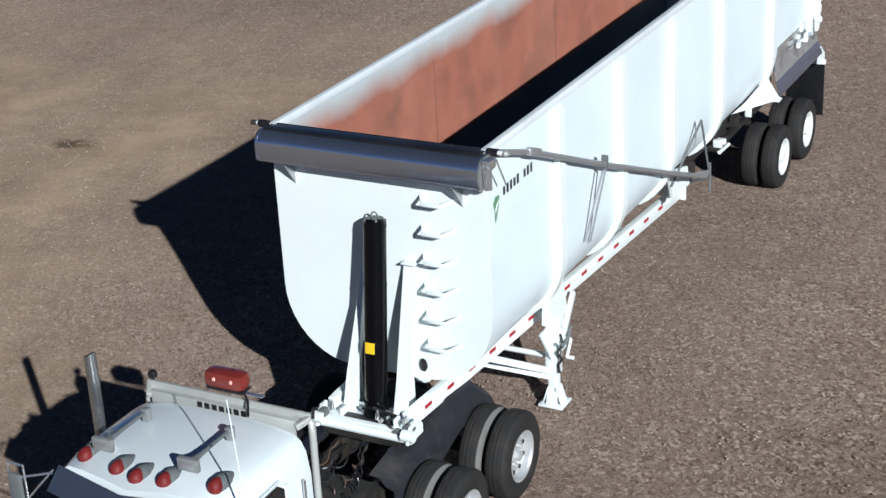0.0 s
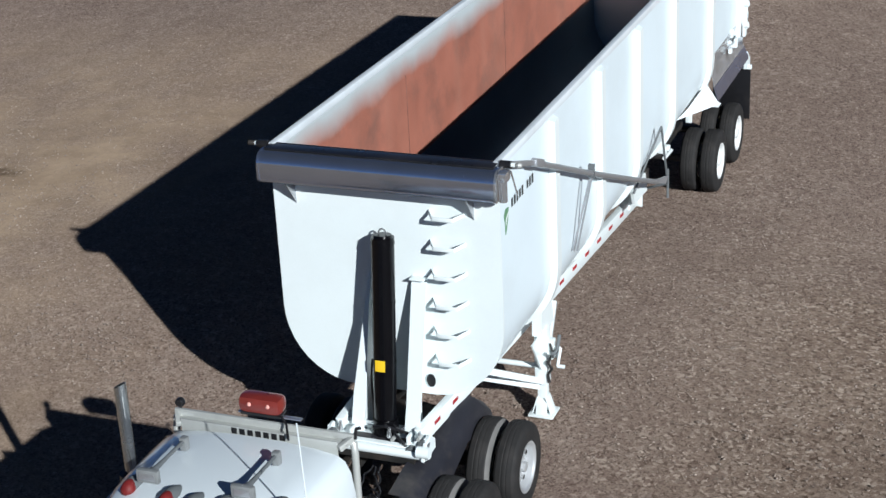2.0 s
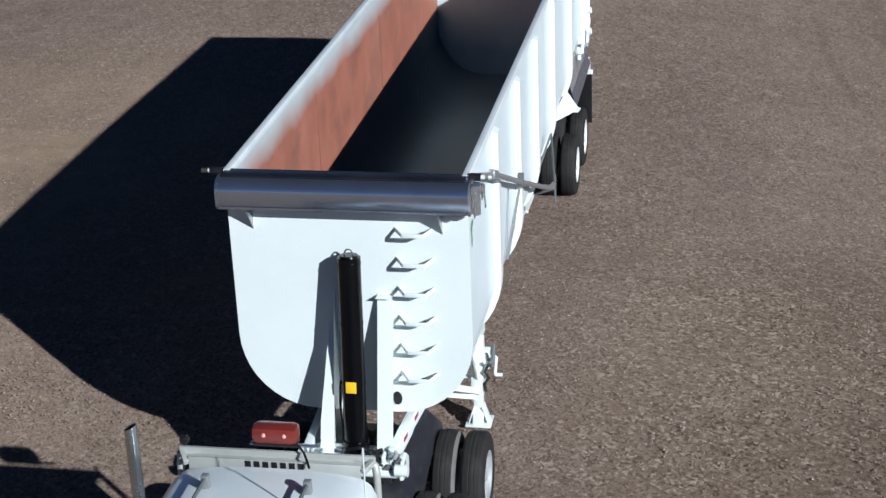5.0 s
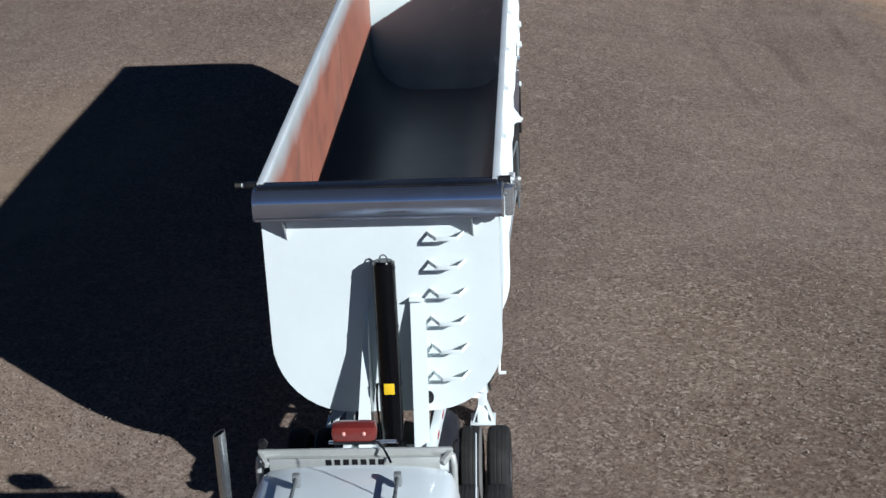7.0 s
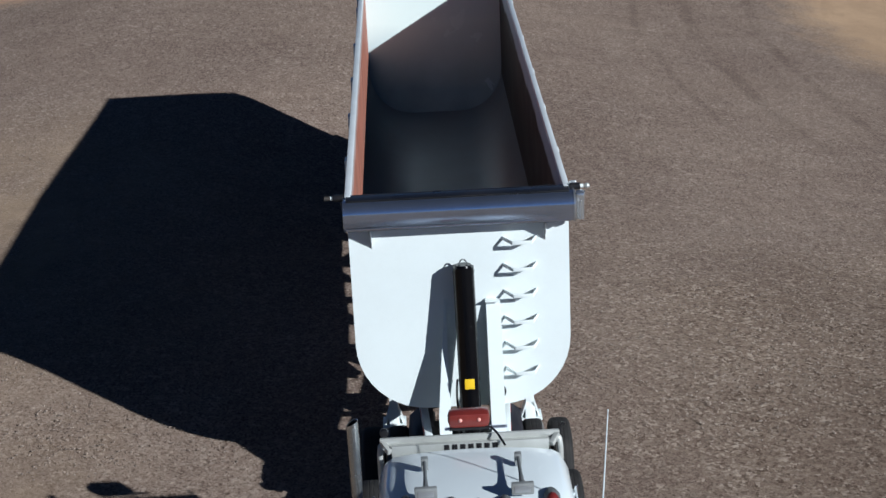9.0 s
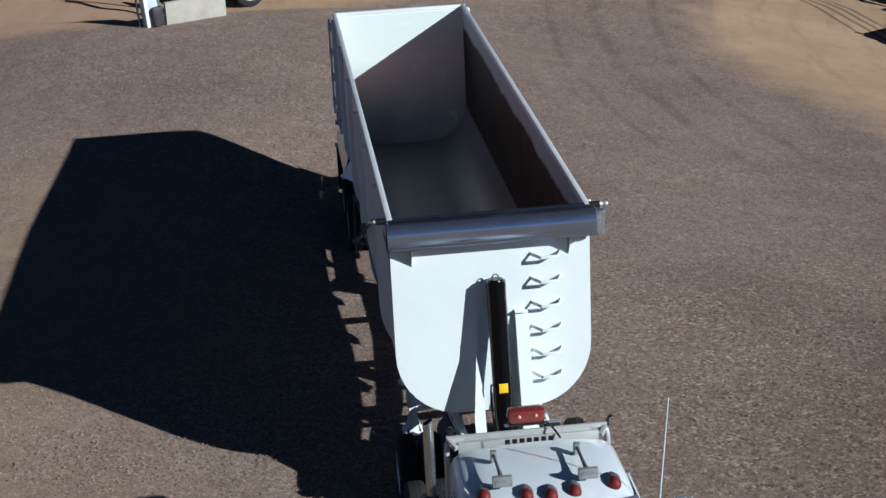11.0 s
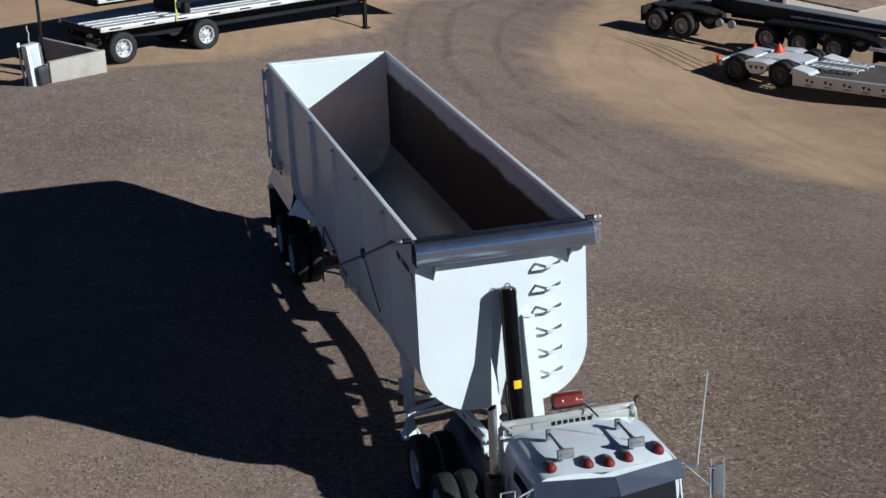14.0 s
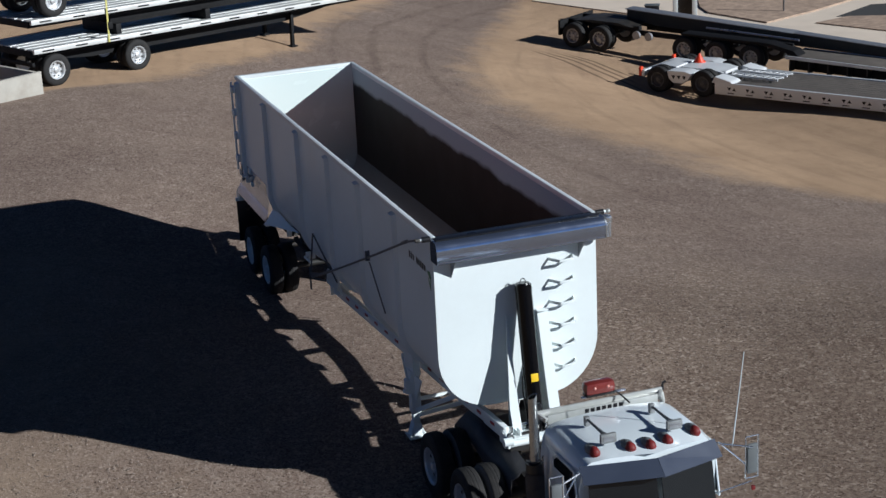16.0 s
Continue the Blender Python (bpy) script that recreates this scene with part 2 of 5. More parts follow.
def ground_material():
    """Crushed red-brown gravel with pale stones, fading into tan dirt at the edges of the yard."""
    m = bpy.data.materials.new("yard_ground")
    m.use_nodes = True
    n, l = m.node_tree.nodes, m.node_tree.links
    b = n["Principled BSDF"]
    co = n.new("ShaderNodeTexCoord")

    def noise_tex(scale, detail=5, rough=0.55):
        t = n.new("ShaderNodeTexNoise")
        t.inputs["Scale"].default_value, t.inputs["Detail"].default_value, t.inputs["Roughness"].default_value = scale, detail, rough
        l.new(co.outputs["Object"], t.inputs["Vector"])
        return t.outputs[0]

    def rng(v, a, c, lo=0.0, hi=1.0):
        t = n.new("ShaderNodeMapRange")
        for k, x in (("From Min", a), ("From Max", c), ("To Min", lo), ("To Max", hi)):
            t.inputs[k].default_value = x
        l.new(v, t.inputs[0])
        return t.outputs[0]

    def mix(f, a, c):
        t = n.new("ShaderNodeMix")
        t.data_type = "RGBA"
        l.new(f, t.inputs["Factor"])
        for k, v in (("A", a), ("B", c)):
            if isinstance(v, tuple):
                t.inputs[k].default_value = (*v, 1)
            else:
                l.new(v, t.inputs[k])
        return t.outputs["Result"]

    def op(kind, a, c=0.0):
        t = n.new("ShaderNodeMath")
        t.operation = kind
        for k, v in ((0, a), (1, c)):
            if isinstance(v, (int, float)):
                t.inputs[k].default_value = v
            else:
                l.new(v, t.inputs[k])
        return t.outputs[0]

    sep = n.new("ShaderNodeSeparateXYZ")
    l.new(co.outputs["Object"], sep.inputs[0])
    x, y = sep.outputs[0], sep.outputs[1]
    def voro(scale, seed):
        mp = n.new("ShaderNodeMapping")
        mp.inputs["Location"].default_value = (seed, seed * 0.7, 0)
        l.new(warp, mp.inputs[0])
        t = n.new("ShaderNodeTexVoronoi")
        t.inputs["Scale"].default_value = scale
        l.new(mp.outputs[0], t.inputs["Vector"])
        sc = n.new("ShaderNodeSeparateColor")
        l.new(t.outputs["Color"], sc.inputs[0])
        return sc.outputs, t.outputs["Distance"]

    # warped space, so that the stones are of uneven size and outline
    wn_ = n.new("ShaderNodeTexNoise")
    wn_.inputs["Scale"].default_value, wn_.inputs["Detail"].default_value = 9.0, 3
    l.new(co.outputs["Object"], wn_.inputs["Vector"])
    wv = n.new("ShaderNodeVectorMath")
    wv.operation = "MULTIPLY_ADD"
    l.new(wn_.outputs["Color"], wv.inputs[0])
    wv.inputs[1].default_value = (0.10, 0.10, 0.0)
    l.new(co.outputs["Object"], wv.inputs[2])
    warp = wv.outputs[0]
    # gravel: three sizes of stones in red-brown fines
    tone, dist = voro(24, 0.0)
    tone2, dist2 = voro(52, 3.1)
    tone3, dist3 = voro(13, 7.7)
    patch = noise_tex(0.22, 6)
    g = mix(rng(patch, 0.35, 0.65), (0.196, 0.143, 0.121), (0.264, 0.196, 0.158))
    g = mix(rng(noise_tex(0.9, 7, 0.65), 0.4, 0.7, 0, 0.55), g, (0.148, 0.106, 0.091))
    g = mix(rng(noise_tex(3.5, 8, 0.75), 0.5, 0.72, 0, 0.45), g, (0.296, 0.227, 0.181))
    g = mix(rng(noise_tex(7.0, 8, 0.8), 0.52, 0.70, 0, 0.3), g, (0.104, 0.078, 0.068))
    zone = rng(noise_tex(0.5, 5, 0.6), 0.40, 0.60, 0.15, 1)
    clump = rng(noise_tex(4.0, 5, 0.7), 0.42, 0.56, 0.25, 1)
    g = mix(op("MULTIPLY", rng(noise_tex(2.4, 7, 0.8), 0.52, 0.64, 0, 0.55), zone), g, (0.330, 0.261, 0.214))
    g = mix(op("MULTIPLY", rng(noise_tex(14.0, 5, 0.8), 0.56, 0.66, 0, 0.8), zone), g, (0.440, 0.358, 0.300))
    g = mix(op("MULTIPLY", op("MULTIPLY", rng(tone3[0], 0.86, 0.97), zone), 0.7), g, (0.368, 0.295, 0.244))
    g = mix(op("MULTIPLY", rng(tone2[1], 0.60, 0.90), 0.65), g, (0.076, 0.058, 0.050))
    g = mix(op("MULTIPLY", rng(tone2[0], 0.70, 0.90), 0.6), g, (0.320, 0.251, 0.205))
    # freshly spread coarse gravel in front of the sunny side
    fresh = op("MULTIPLY", op("MULTIPLY", rng(x, 1.5, 4.0), rng(x, 12.0, 9.0)), rng(op("ADD", y, rng(noise_tex(0.3, 4), 0.3, 0.7, -2.0, 2.0)), 10.0, 6.0))
    g = mix(op("MULTIPLY", fresh, 0.4), g, (0.255, 0.182, 0.132))
    # single stones, pale and dark, of uneven size
    some = rng(fresh, 0.0, 1.0, 0.42, 1.0)
    pale = op("MULTIPLY", op("MULTIPLY", rng(tone[0], 0.66, 0.72), op("MULTIPLY", clump, some)), rng(tone[2], 0.0, 1.0, 0.35, 1.0))
    g = mix(op("MULTIPLY", pale, 0.9), g, (0.52, 0.415, 0.33))
    g = mix(op("MULTIPLY", op("MULTIPLY", rng(tone[1], 0.76, 0.82), op("MULTIPLY", some, rng(clump, 0.0, 1.0, 0.4, 1.0))), 0.7), g, (0.075, 0.057, 0.048))
    g = mix(op("MULTIPLY", fresh, rng(noise_tex(9.0, 6, 0.8), 0.52, 0.60, 0, 0.55)), g, (0.40, 0.305, 0.23))
    g = mix(op("MULTIPLY", fresh, rng(noise_tex(11.0, 6, 0.8), 0.53, 0.62, 0, 0.36)), g, (0.095, 0.073, 0.06))
    # drier, paler and yellower gravel on the trailer's shaded side
    dry = op("MULTIPLY", rng(op("ADD", x, rng(noise_tex(0.12, 6), 0.3, 0.7, -3.0, 3.0)), -3.0, -7.5), rng(y, 18.0, 10.0))
    dry = op("MULTIPLY", dry, rng(noise_tex(0.45, 7, 0.7), 0.35, 0.6, 0.25, 1))
    g = mix(op("MULTIPLY", dry, 0.9), g, mix(rng(noise_tex(0.8, 7, 0.7), 0.35, 0.65), (0.376, 0.275, 0.185), (0.256, 0.187, 0.130)))
    # darker gravel in front, on the right
    dark_front = op("MULTIPLY", rng(op("ADD", y, rng(noise_tex(0.2, 5), 0.3, 0.7, -3.0, 3.0)), 8.0, 2.0), rng(x, 1.0, 6.0))
    g = mix(op("MULTIPLY", dark_front, 0.35), g, (0.104, 0.078, 0.067))
    # compacted wheel tracks that curve along the edge of the dirt, and an oil stain
    far = op("POWER", op("ADD", op("POWER", op("SUBTRACT", x, 46.0), 2.0), op("POWER", op("SUBTRACT", y, 24.5), 2.0)), 0.5)
    track = 0.0
    for radius, width in ((36.9, 0.22), (38.8, 0.25), (40.3, 0.16)):
        track = op("MAXIMUM", rng(op("ABSOLUTE", op("SUBTRACT", op("ADD", far, rng(noise_tex(0.15, 2), 0.3, 0.7, -0.15, 0.15)), radius)), width, width * 0.35), track)
    track = op("MULTIPLY", op("MULTIPLY", track, rng(noise_tex(0.8, 6, 0.7), 0.35, 0.6)), rng(y, 14.0, 18.0))
    g = mix(op("MULTIPLY", track, 0.42), g, (0.120, 0.090, 0.076))
    oil = op("ADD", op("POWER", op("MULTIPLY", op("ADD", x, 10.68), 1.6), 2.0), op("POWER", op("MULTIPLY", op("SUBTRACT", y, 7.5), 3.0), 2.0))
    oil = rng(op("ADD", oil, rng(noise_tex(1.5, 6, 0.7), 0.3, 0.7, -0.6, 0.6)), 1.0, 0.3)
    g = mix(op("MULTIPLY", oil, 0.7), g, (0.056, 0.044, 0.037))
    con = n.new("ShaderNodeBrightContrast")
    con.inputs["Bright"].default_value, con.inputs["Contrast"].default_value = 0.004, 0.10
    l.new(g, con.inputs[0])
    pale_g = n.new("ShaderNodeHueSaturation")
    pale_g.inputs["Saturation"].default_value = 0.87
    l.new(con.outputs[0], pale_g.inputs["Color"])
    g = pale_g.outputs[0]
    # tan dirt beyond the gravel
    d = mix(rng(noise_tex(0.35, 7, 0.6), 0.35, 0.65), (0.51, 0.355, 0.235), (0.40, 0.275, 0.182))
    d = mix(rng(noise_tex(2.2, 8, 0.7), 0.5, 0.75, 0, 0.55), d, (0.29, 0.195, 0.13))
    swirl = n.new("ShaderNodeCombineXYZ")
    l.new(op("MULTIPLY", far, 1.6), swirl.inputs[0])
    l.new(op("MULTIPLY", y, 0.16), swirl.inputs[1])
    st = n.new("ShaderNodeTexNoise")
    st.inputs["Scale"].default_value, st.inputs["Detail"].default_value, st.inputs["Distortion"].default_value = 1.0, 8, 0.8
    l.new(swirl.outputs[0], st.inputs["Vector"])
    d = mix(rng(st.outputs[0], 0.5, 0.68, 0, 0.5), d, (0.31, 0.215, 0.145))
    d = mix(rng(x, -4.0, -9.0, 0, 0.5), d, (0.46, 0.295, 0.215))
    d = mix(op("MULTIPLY", rng(tone2[1], 0.8, 0.95), 0.3), d, (0.28, 0.185, 0.125))
    # ruts of a turning trailer in the dirt
    for a, c in (((16.31, 38.1), (16.95, 33.5)), ((16.72, 37.9), (17.75, 32.3)), ((17.16, 37.7), (18.0, 33.6)), ((17.5, 37.5), (18.25, 34.5))):
        dx, dy = c[0] - a[0], c[1] - a[1]
        ln = math.hypot(dx, dy)
        off = op("ADD", op("MULTIPLY", op("SUBTRACT", x, a[0]), -dy / ln), op("MULTIPLY", op("SUBTRACT", y, a[1]), dx / ln))
        al = op("ADD", op("MULTIPLY", op("SUBTRACT", x, a[0]), dx / ln), op("MULTIPLY", op("SUBTRACT", y, a[1]), dy / ln))
        off = op("ADD", off, op("MULTIPLY", op("POWER", op("SUBTRACT", al, ln / 2), 2.0), 0.012))
        rut = op("MULTIPLY", rng(op("ABSOLUTE", off), 0.11, 0.05), op("MULTIPLY", rng(al, -0.5, 0.8), rng(al, ln + 1.5, ln)))
        d = mix(op("MULTIPLY", rut, 0.8), d, (0.13, 0.088, 0.06))
    wob = op("ADD", rng(noise_tex(0.16, 7, 0.6), 0.25, 0.75, -3.0, 3.0), rng(noise_tex(1.1, 9, 0.75), 0.3, 0.7, -2.2, 2.2))
    bow = op("ADD", op("MULTIPLY", 0.23, op("SUBTRACT", 24.0, y)), op("MULTIPLY", 0.03, op("POWER", op("MAXIMUM", op("SUBTRACT", 20.0, y), 0.0), 3.0)))
    right = rng(op("ADD", op("SUBTRACT", x, op("ADD", 12.0, bow)), op("MULTIPLY", wob, 0.4)), -1.1, 1.2)
    right = op("MULTIPLY", right, rng(op("SUBTRACT", y, op("SUBTRACT", 26.0, x)), -9.0, -5.0))
    left = rng(op("ADD", op("SUBTRACT", y, op("ADD", op("ADD", 30.3, op("MULTIPLY", 0.5, op("MAXIMUM", x, -6.0))), op("MULTIPLY", 0.042, op("POWER", op("MAXIMUM", x, 0.0), 2.0)))), op("MULTIPLY", wob, 0.3)), -0.5, 0.6)
    lane = rng(op("ADD", op("ABSOLUTE", op("SUBTRACT", x, op("ADD", 10.6, op("MULTIPLY", 0.53, op("SUBTRACT", y, 38.0))))), op("MULTIPLY", wob, 0.3)), 2.6, 4.0)
    dirt = op("MULTIPLY", op("MAXIMUM", right, left), lane)
    drab = n.new("ShaderNodeHueSaturation")
    drab.inputs["Saturation"].default_value, drab.inputs["Value"].default_value = 1.06, 0.87
    l.new(d, drab.inputs["Color"])
    col = mix(dirt, g, drab.outputs[0])
    l.new(col, b.inputs["Base Color"])
    b.inputs["Roughness"].default_value = 0.95
    b.inputs["Diffuse Roughness"].default_value = 0.3
    b.inputs["Specular IOR Level"].default_value = 0.2
    bp = n.new("ShaderNodeBump")
    bp.inputs["Strength"].default_value, bp.inputs["Distance"].default_value = 0.55, 0.02
    rise = op("ADD", op("MULTIPLY", dist2, -0.35), op("MULTIPLY", noise_tex(8, 9, 0.8), 1.4))
    l.new(op("ADD", rise, op("MULTIPLY", rng(tone[0], 0.70, 0.95), op("MULTIPLY", dist, -0.8))), bp.inputs["Height"])
    l.new(bp.outputs[0], b.inputs["Normal"])
    return m


M_GROUND = ground_material()
M_STONE = mat("gravel_stone", (0.30, 0.23, 0.185), 0.9, vary=0.3, scale=15, bump=0.3)


# ---- building helpers ----
def ob_from(name, bm, material, smooth=False):
    me = bpy.data.meshes.new(name)
    bmesh.ops.recalc_face_normals(bm, faces=bm.faces)
    bm.to_mesh(me)
    bm.free()
    me.materials.append(material)
    if smooth:
        for p in me.polygons:
            p.use_smooth = True
        me.set_sharp_from_angle(angle=radians(35))
    return new(name, me)


def part(name, bm, material, parent, label="", smooth=True):
    """One mesh object under a thing or under a part."""
    ob = ob_from(name, bm, material, smooth)
    ob.parent = parent
    return tagged(ob, label)


def thing(name, x, y, z, label, category, group="", turn=0.0):
    ob = new(name)
    ob.empty_display_size = 0.1
    ob.matrix_world = pose(x, y, z, 0, 0, turn)
    return tagged(ob, label, category, group)


def add_box(bm, c, s, bevel=0.0, m=None):
    """A bevelled box of size s round c, added to bm."""
    r = bmesh.ops.create_cube(bm, size=1.0, matrix=Matrix.Translation(c) @ Matrix.Diagonal((*s, 1)))
    if bevel:
        es = list({e for v in r["verts"] for e in v.link_edges})
        r = bmesh.ops.bevel(bm, geom=es, offset=bevel, segments=2, affect="EDGES", profile=0.6)
    if m is not None:
        bmesh.ops.transform(bm, matrix=m, verts=list({v for f in r.get("faces", []) for v in f.verts}) or r["verts"])
    return bm


def box(c, s, bevel=0.008, m=None):
    return add_box(bmesh.new(), c, s, bevel, None) if m is None else box_m(c, s, bevel, m)


def box_m(c, s, bevel, m):
    bm = add_box(bmesh.new(), c, s, bevel)
    bmesh.ops.transform(bm, matrix=m, verts=bm.verts)
    return bm


def frame_to(p, q):
    p, q = Vector(p), Vector(q)
    return Matrix.Translation((p + q) / 2) @ (q - p).to_track_quat("Z", "X").to_matrix().to_4x4(), (q - p).length


def add_beam(bm, p, q, w, h, bevel=0.006):
    """A bar of section w x h from p to q; h lies in the upright plane as far as it can."""
    p, q = Vector(p), Vector(q)
    z = (q - p).normalized()
    up = Vector((0, 0, 1)) if abs(z.z) < 0.9 else Vector((0, 1, 0))
    xa = z.cross(up).normalized()
    ya = xa.cross(z)
    m = Matrix((xa, ya, z)).transposed().to_4x4()
    m.translation = (p + q) / 2
    tmp = add_box(bmesh.new(), (0, 0, 0), (w, h, (q - p).length), min(bevel, w / 3, h / 3))
    bmesh.ops.transform(tmp, matrix=m, verts=tmp.verts)
    me = bpy.data.meshes.new("tmp")
    tmp.to_mesh(me)
    tmp.free()
    bm.from_mesh(me)
    bpy.data.meshes.remove(me)
    return bm


def beam(p, q, w, h, bevel=0.006):
    return add_beam(bmesh.new(), p, q, w, h, bevel)


def add_tube(bm, p, q, r, r2=None, seg=14):
    m, d = frame_to(p, q)
    bmesh.ops.create_cone(bm, cap_ends=True, segments=seg, radius1=r, radius2=r if r2 is None else r2, depth=d, matrix=m)
    return bm


def tube(p, q, r, r2=None, seg=14):
    return add_tube(bmesh.new(), p, q, r, r2, seg)


def pipe(points, r, seg=8, r2=None):
    """One continuous bent tube through the points."""
    bm = bmesh.new()
    pts = [Vector(p) for p in points]
    rings = []
    side = None
    for i, p in enumerate(pts):
        d = (pts[min(i + 1, len(pts) - 1)] - pts[max(i - 1, 0)]).normalized()
        ref = side if side is not None else (Vector((0, 0, 1)) if abs(d.z) < 0.9 else Vector((1, 0, 0)))
        u = (ref - d * ref.dot(d)).normalized()
        side = u
        w = d.cross(u)
        rr = r if r2 is None else r + (r2 - r) * i / (len(pts) - 1)
        rings.append([bm.verts.new(p + (u * math.cos(a) + w * math.sin(a)) * rr) for a in [2 * math.pi * k / seg for k in range(seg)]])
    for a, b in zip(rings, rings[1:]):
        for k in range(seg):
            bm.faces.new((a[k], a[(k + 1) % seg], b[(k + 1) % seg], b[k]))
    bm.faces.new(rings[0])
    bm.faces.new(rings[-1])
    return bm


def lathe(profile, seg=40, axis="X", caps=True):
    """Turns a profile of (along, radius) round an axis."""
    bm = bmesh.new()
    rings = []
    for a, r in profile:
        ring = []
        for k in range(seg):
            t = 2 * math.pi * k / seg
            c, s = r * math.cos(t), r * math.sin(t)
            ring.append(bm.verts.new((a, c, s) if axis == "X" else ((c, a, s) if axis == "Y" else (c, s, a))))
        rings.append(ring)
    for r0, r1 in zip(rings, rings[1:]):
        for k in range(seg):
            bm.faces.new((r0[k], r0[(k + 1) % seg], r1[(k + 1) % seg], r1[k]))
    for ring in (rings[0], rings[-1]) if caps else ():
        if len({tuple(v.co) for v in ring}) == seg:
            bm.faces.new(ring)
    bmesh.ops.remove_doubles(bm, verts=bm.verts, dist=1e-5)
    return bm


def prism(outline, lo, hi, axis="Y", bevel=0.0):
    """A flat outline of (u, v) given thickness along an axis: Y takes (x, z), X takes (y, z), Z takes (x, y)."""
    bm = bmesh.new()
    put = {"Y": lambda u, v, d: (u, d, v), "X": lambda u, v, d: (d, u, v), "Z": lambda u, v, d: (u, v, d)}[axis]
    a = [bm.verts.new(put(u, v, lo)) for u, v in outline]
    c = [bm.verts.new(put(u, v, hi)) for u, v in outline]
    bm.faces.new(a)
    bm.faces.new(c)
    k = len(a)
    for i in range(k):
        bm.faces.new((a[i], a[(i + 1) % k], c[(i + 1) % k], c[i]))
    if bevel:
        bmesh.ops.bevel(bm, geom=list(bm.edges), offset=bevel, segments=1, affect="EDGES")
    return bm


def smoothstep(a, b, v):
    t = min(1.0, max(0.0, (v - a) / (b - a)))
    return t * t * (3 - 2 * t)


# ---- ground ----
def gz(x, y):
    """Height of the yard: a shallow dip by the tractor, a bank at the left back, falling away to the right."""
    near = -0.25 * (1 - smoothstep(0.3, 2.9, y)) - 0.20 * smoothstep(5.0, 10.0, y) * (1 - smoothstep(13.0, 18.0, y)) * smoothstep(-4.0, -1.0, x) * (1 - smoothstep(2.0, 5.0, x))
    shift = 0.6 * min(8.0, max(0.0, y - 28.0))
    late = smoothstep(14.0, 21.0, y)
    bank = 0.27 * smoothstep(-2.0, 6.0, y) + 0.30 * smoothstep(11.0, 17.5, y) + 0.33 * smoothstep(18.0, 26.0, y) - 0.33 * smoothstep(28.0, 30.5, y)
    bank *= 1 - smoothstep(-6.5 + 2.5 * late, -1.8 + 5.8 * late, x - shift)
    bank *= smoothstep(-16.0, -8.0, x)
    fall = -0.15 * min(16.0, max(0.0, x - 2.5 - shift / 2)) * smoothstep(1.0, 12.0, y) - 0.25 * smoothstep(33.0, 38.0, y) * smoothstep(10.0, 15.0, x)
    fall -= 0.28 * smoothstep(13.5, 17.5, x) * smoothstep(24.0, 30.0, y) * (1 - smoothstep(33.5, 37.5, y))
    return near + (bank + fall) * (1 - smoothstep(70, 160, y))


def build_ground():
    xs = [-1500, -600, -250, -120, -80] + [-60 + 1.5 * i for i in range(81)] + [80, 120, 250, 600, 1500]
    ys = [-1500, -600, -250, -120, -60, -40] + [-24 + 1.5 * i for i in range(75)] + [110, 160, 250, 600, 1500]
    verts = [(x, y, gz(x, y) + (0.03 * noise.noise((x * 0.35, y * 0.35, 0)) if abs(x) < 60 and -20 < y < 80 else 0)) for y in ys for x in xs]
    w = len(xs)
    faces = [(j * w + i, j * w + i + 1, (j + 1) * w + i + 1, (j + 1) * w + i) for j in range(len(ys) - 1) for i in range(w - 1)]
    me = bpy.data.meshes.new("ground")
    me.from_pydata(verts, [], faces)
    me.materials.append(M_GROUND)
    for p in me.polygons:
        p.use_smooth = True
    ob = new("ground", me)
    tagged(ob, "red-brown crushed gravel yard edged with tan dirt", "ground", kind="structure")


build_ground()


# ---- wheels ----
TYRE_PROFILE = [(-0.118, 0.285), (-0.135, 0.33), (-0.14, 0.40), (-0.128, 0.47), (-0.105, 0.505), (-0.085, 0.515), (-0.078, 0.514), (-0.070, 0.517),
                (-0.035, 0.52), (-0.029, 0.516), (-0.022, 0.52), (0.022, 0.52), (0.029, 0.516), (0.035, 0.52), (0.070, 0.517), (0.078, 0.514),
                (0.085, 0.515), (0.105, 0.505), (0.128, 0.47), (0.14, 0.40), (0.135, 0.33), (0.118, 0.285)]


def tyre_mesh():
    return lathe(TYRE_PROFILE + TYRE_PROFILE[:1], 44, caps=False)


def rim_mesh(dish=0.10, holes=10, hub=1.0):
    """A disc wheel seen from +x: flange, dished disc with hand holes, hub and nuts."""
    bm = lathe([(-0.115, 0.255), (-0.125, 0.285), (0.118, 0.288), (0.122, 0.30), (0.128, 0.30), (0.126, 0.275), (0.105, 0.255), (0.02, 0.245),
                (0.03, 0.20), (dish - 0.03, 0.165), (dish, 0.14), (dish, 0.095 * hub), (dish + 0.05, 0.088 * hub), (dish + 0.06, 0.06 * hub), (dish + 0.06, 0.001)], 40)
    for k in range(holes):
        t = 2 * math.pi * k / holes
        c, s = math.cos(t), math.sin(t)
        add_tube(bm, (dish - 0.005, 0.118 * c, 0.118 * s), (dish + 0.025, 0.118 * c, 0.118 * s), 0.013, seg=6)
    return bm


def hand_holes(rim, holes=8):
    """The dark hand holes of a disc wheel, each a part of its own."""
    me = None
    for k in range(holes):
        t = 2 * math.pi * (k + 0.5) / holes
        if me is None:
            ob = part("hand_hole", tube((0, 0, 0), (0.004, 0, 0), 0.028, seg=12), M_FRAME, rim)
            me = ob.data
        else:
            ob = new("hand_hole", me)
            ob.parent = rim
        ob.matrix_local = Matrix.Translation((0.044, 0.203 * math.cos(t), 0.203 * math.sin(t)))


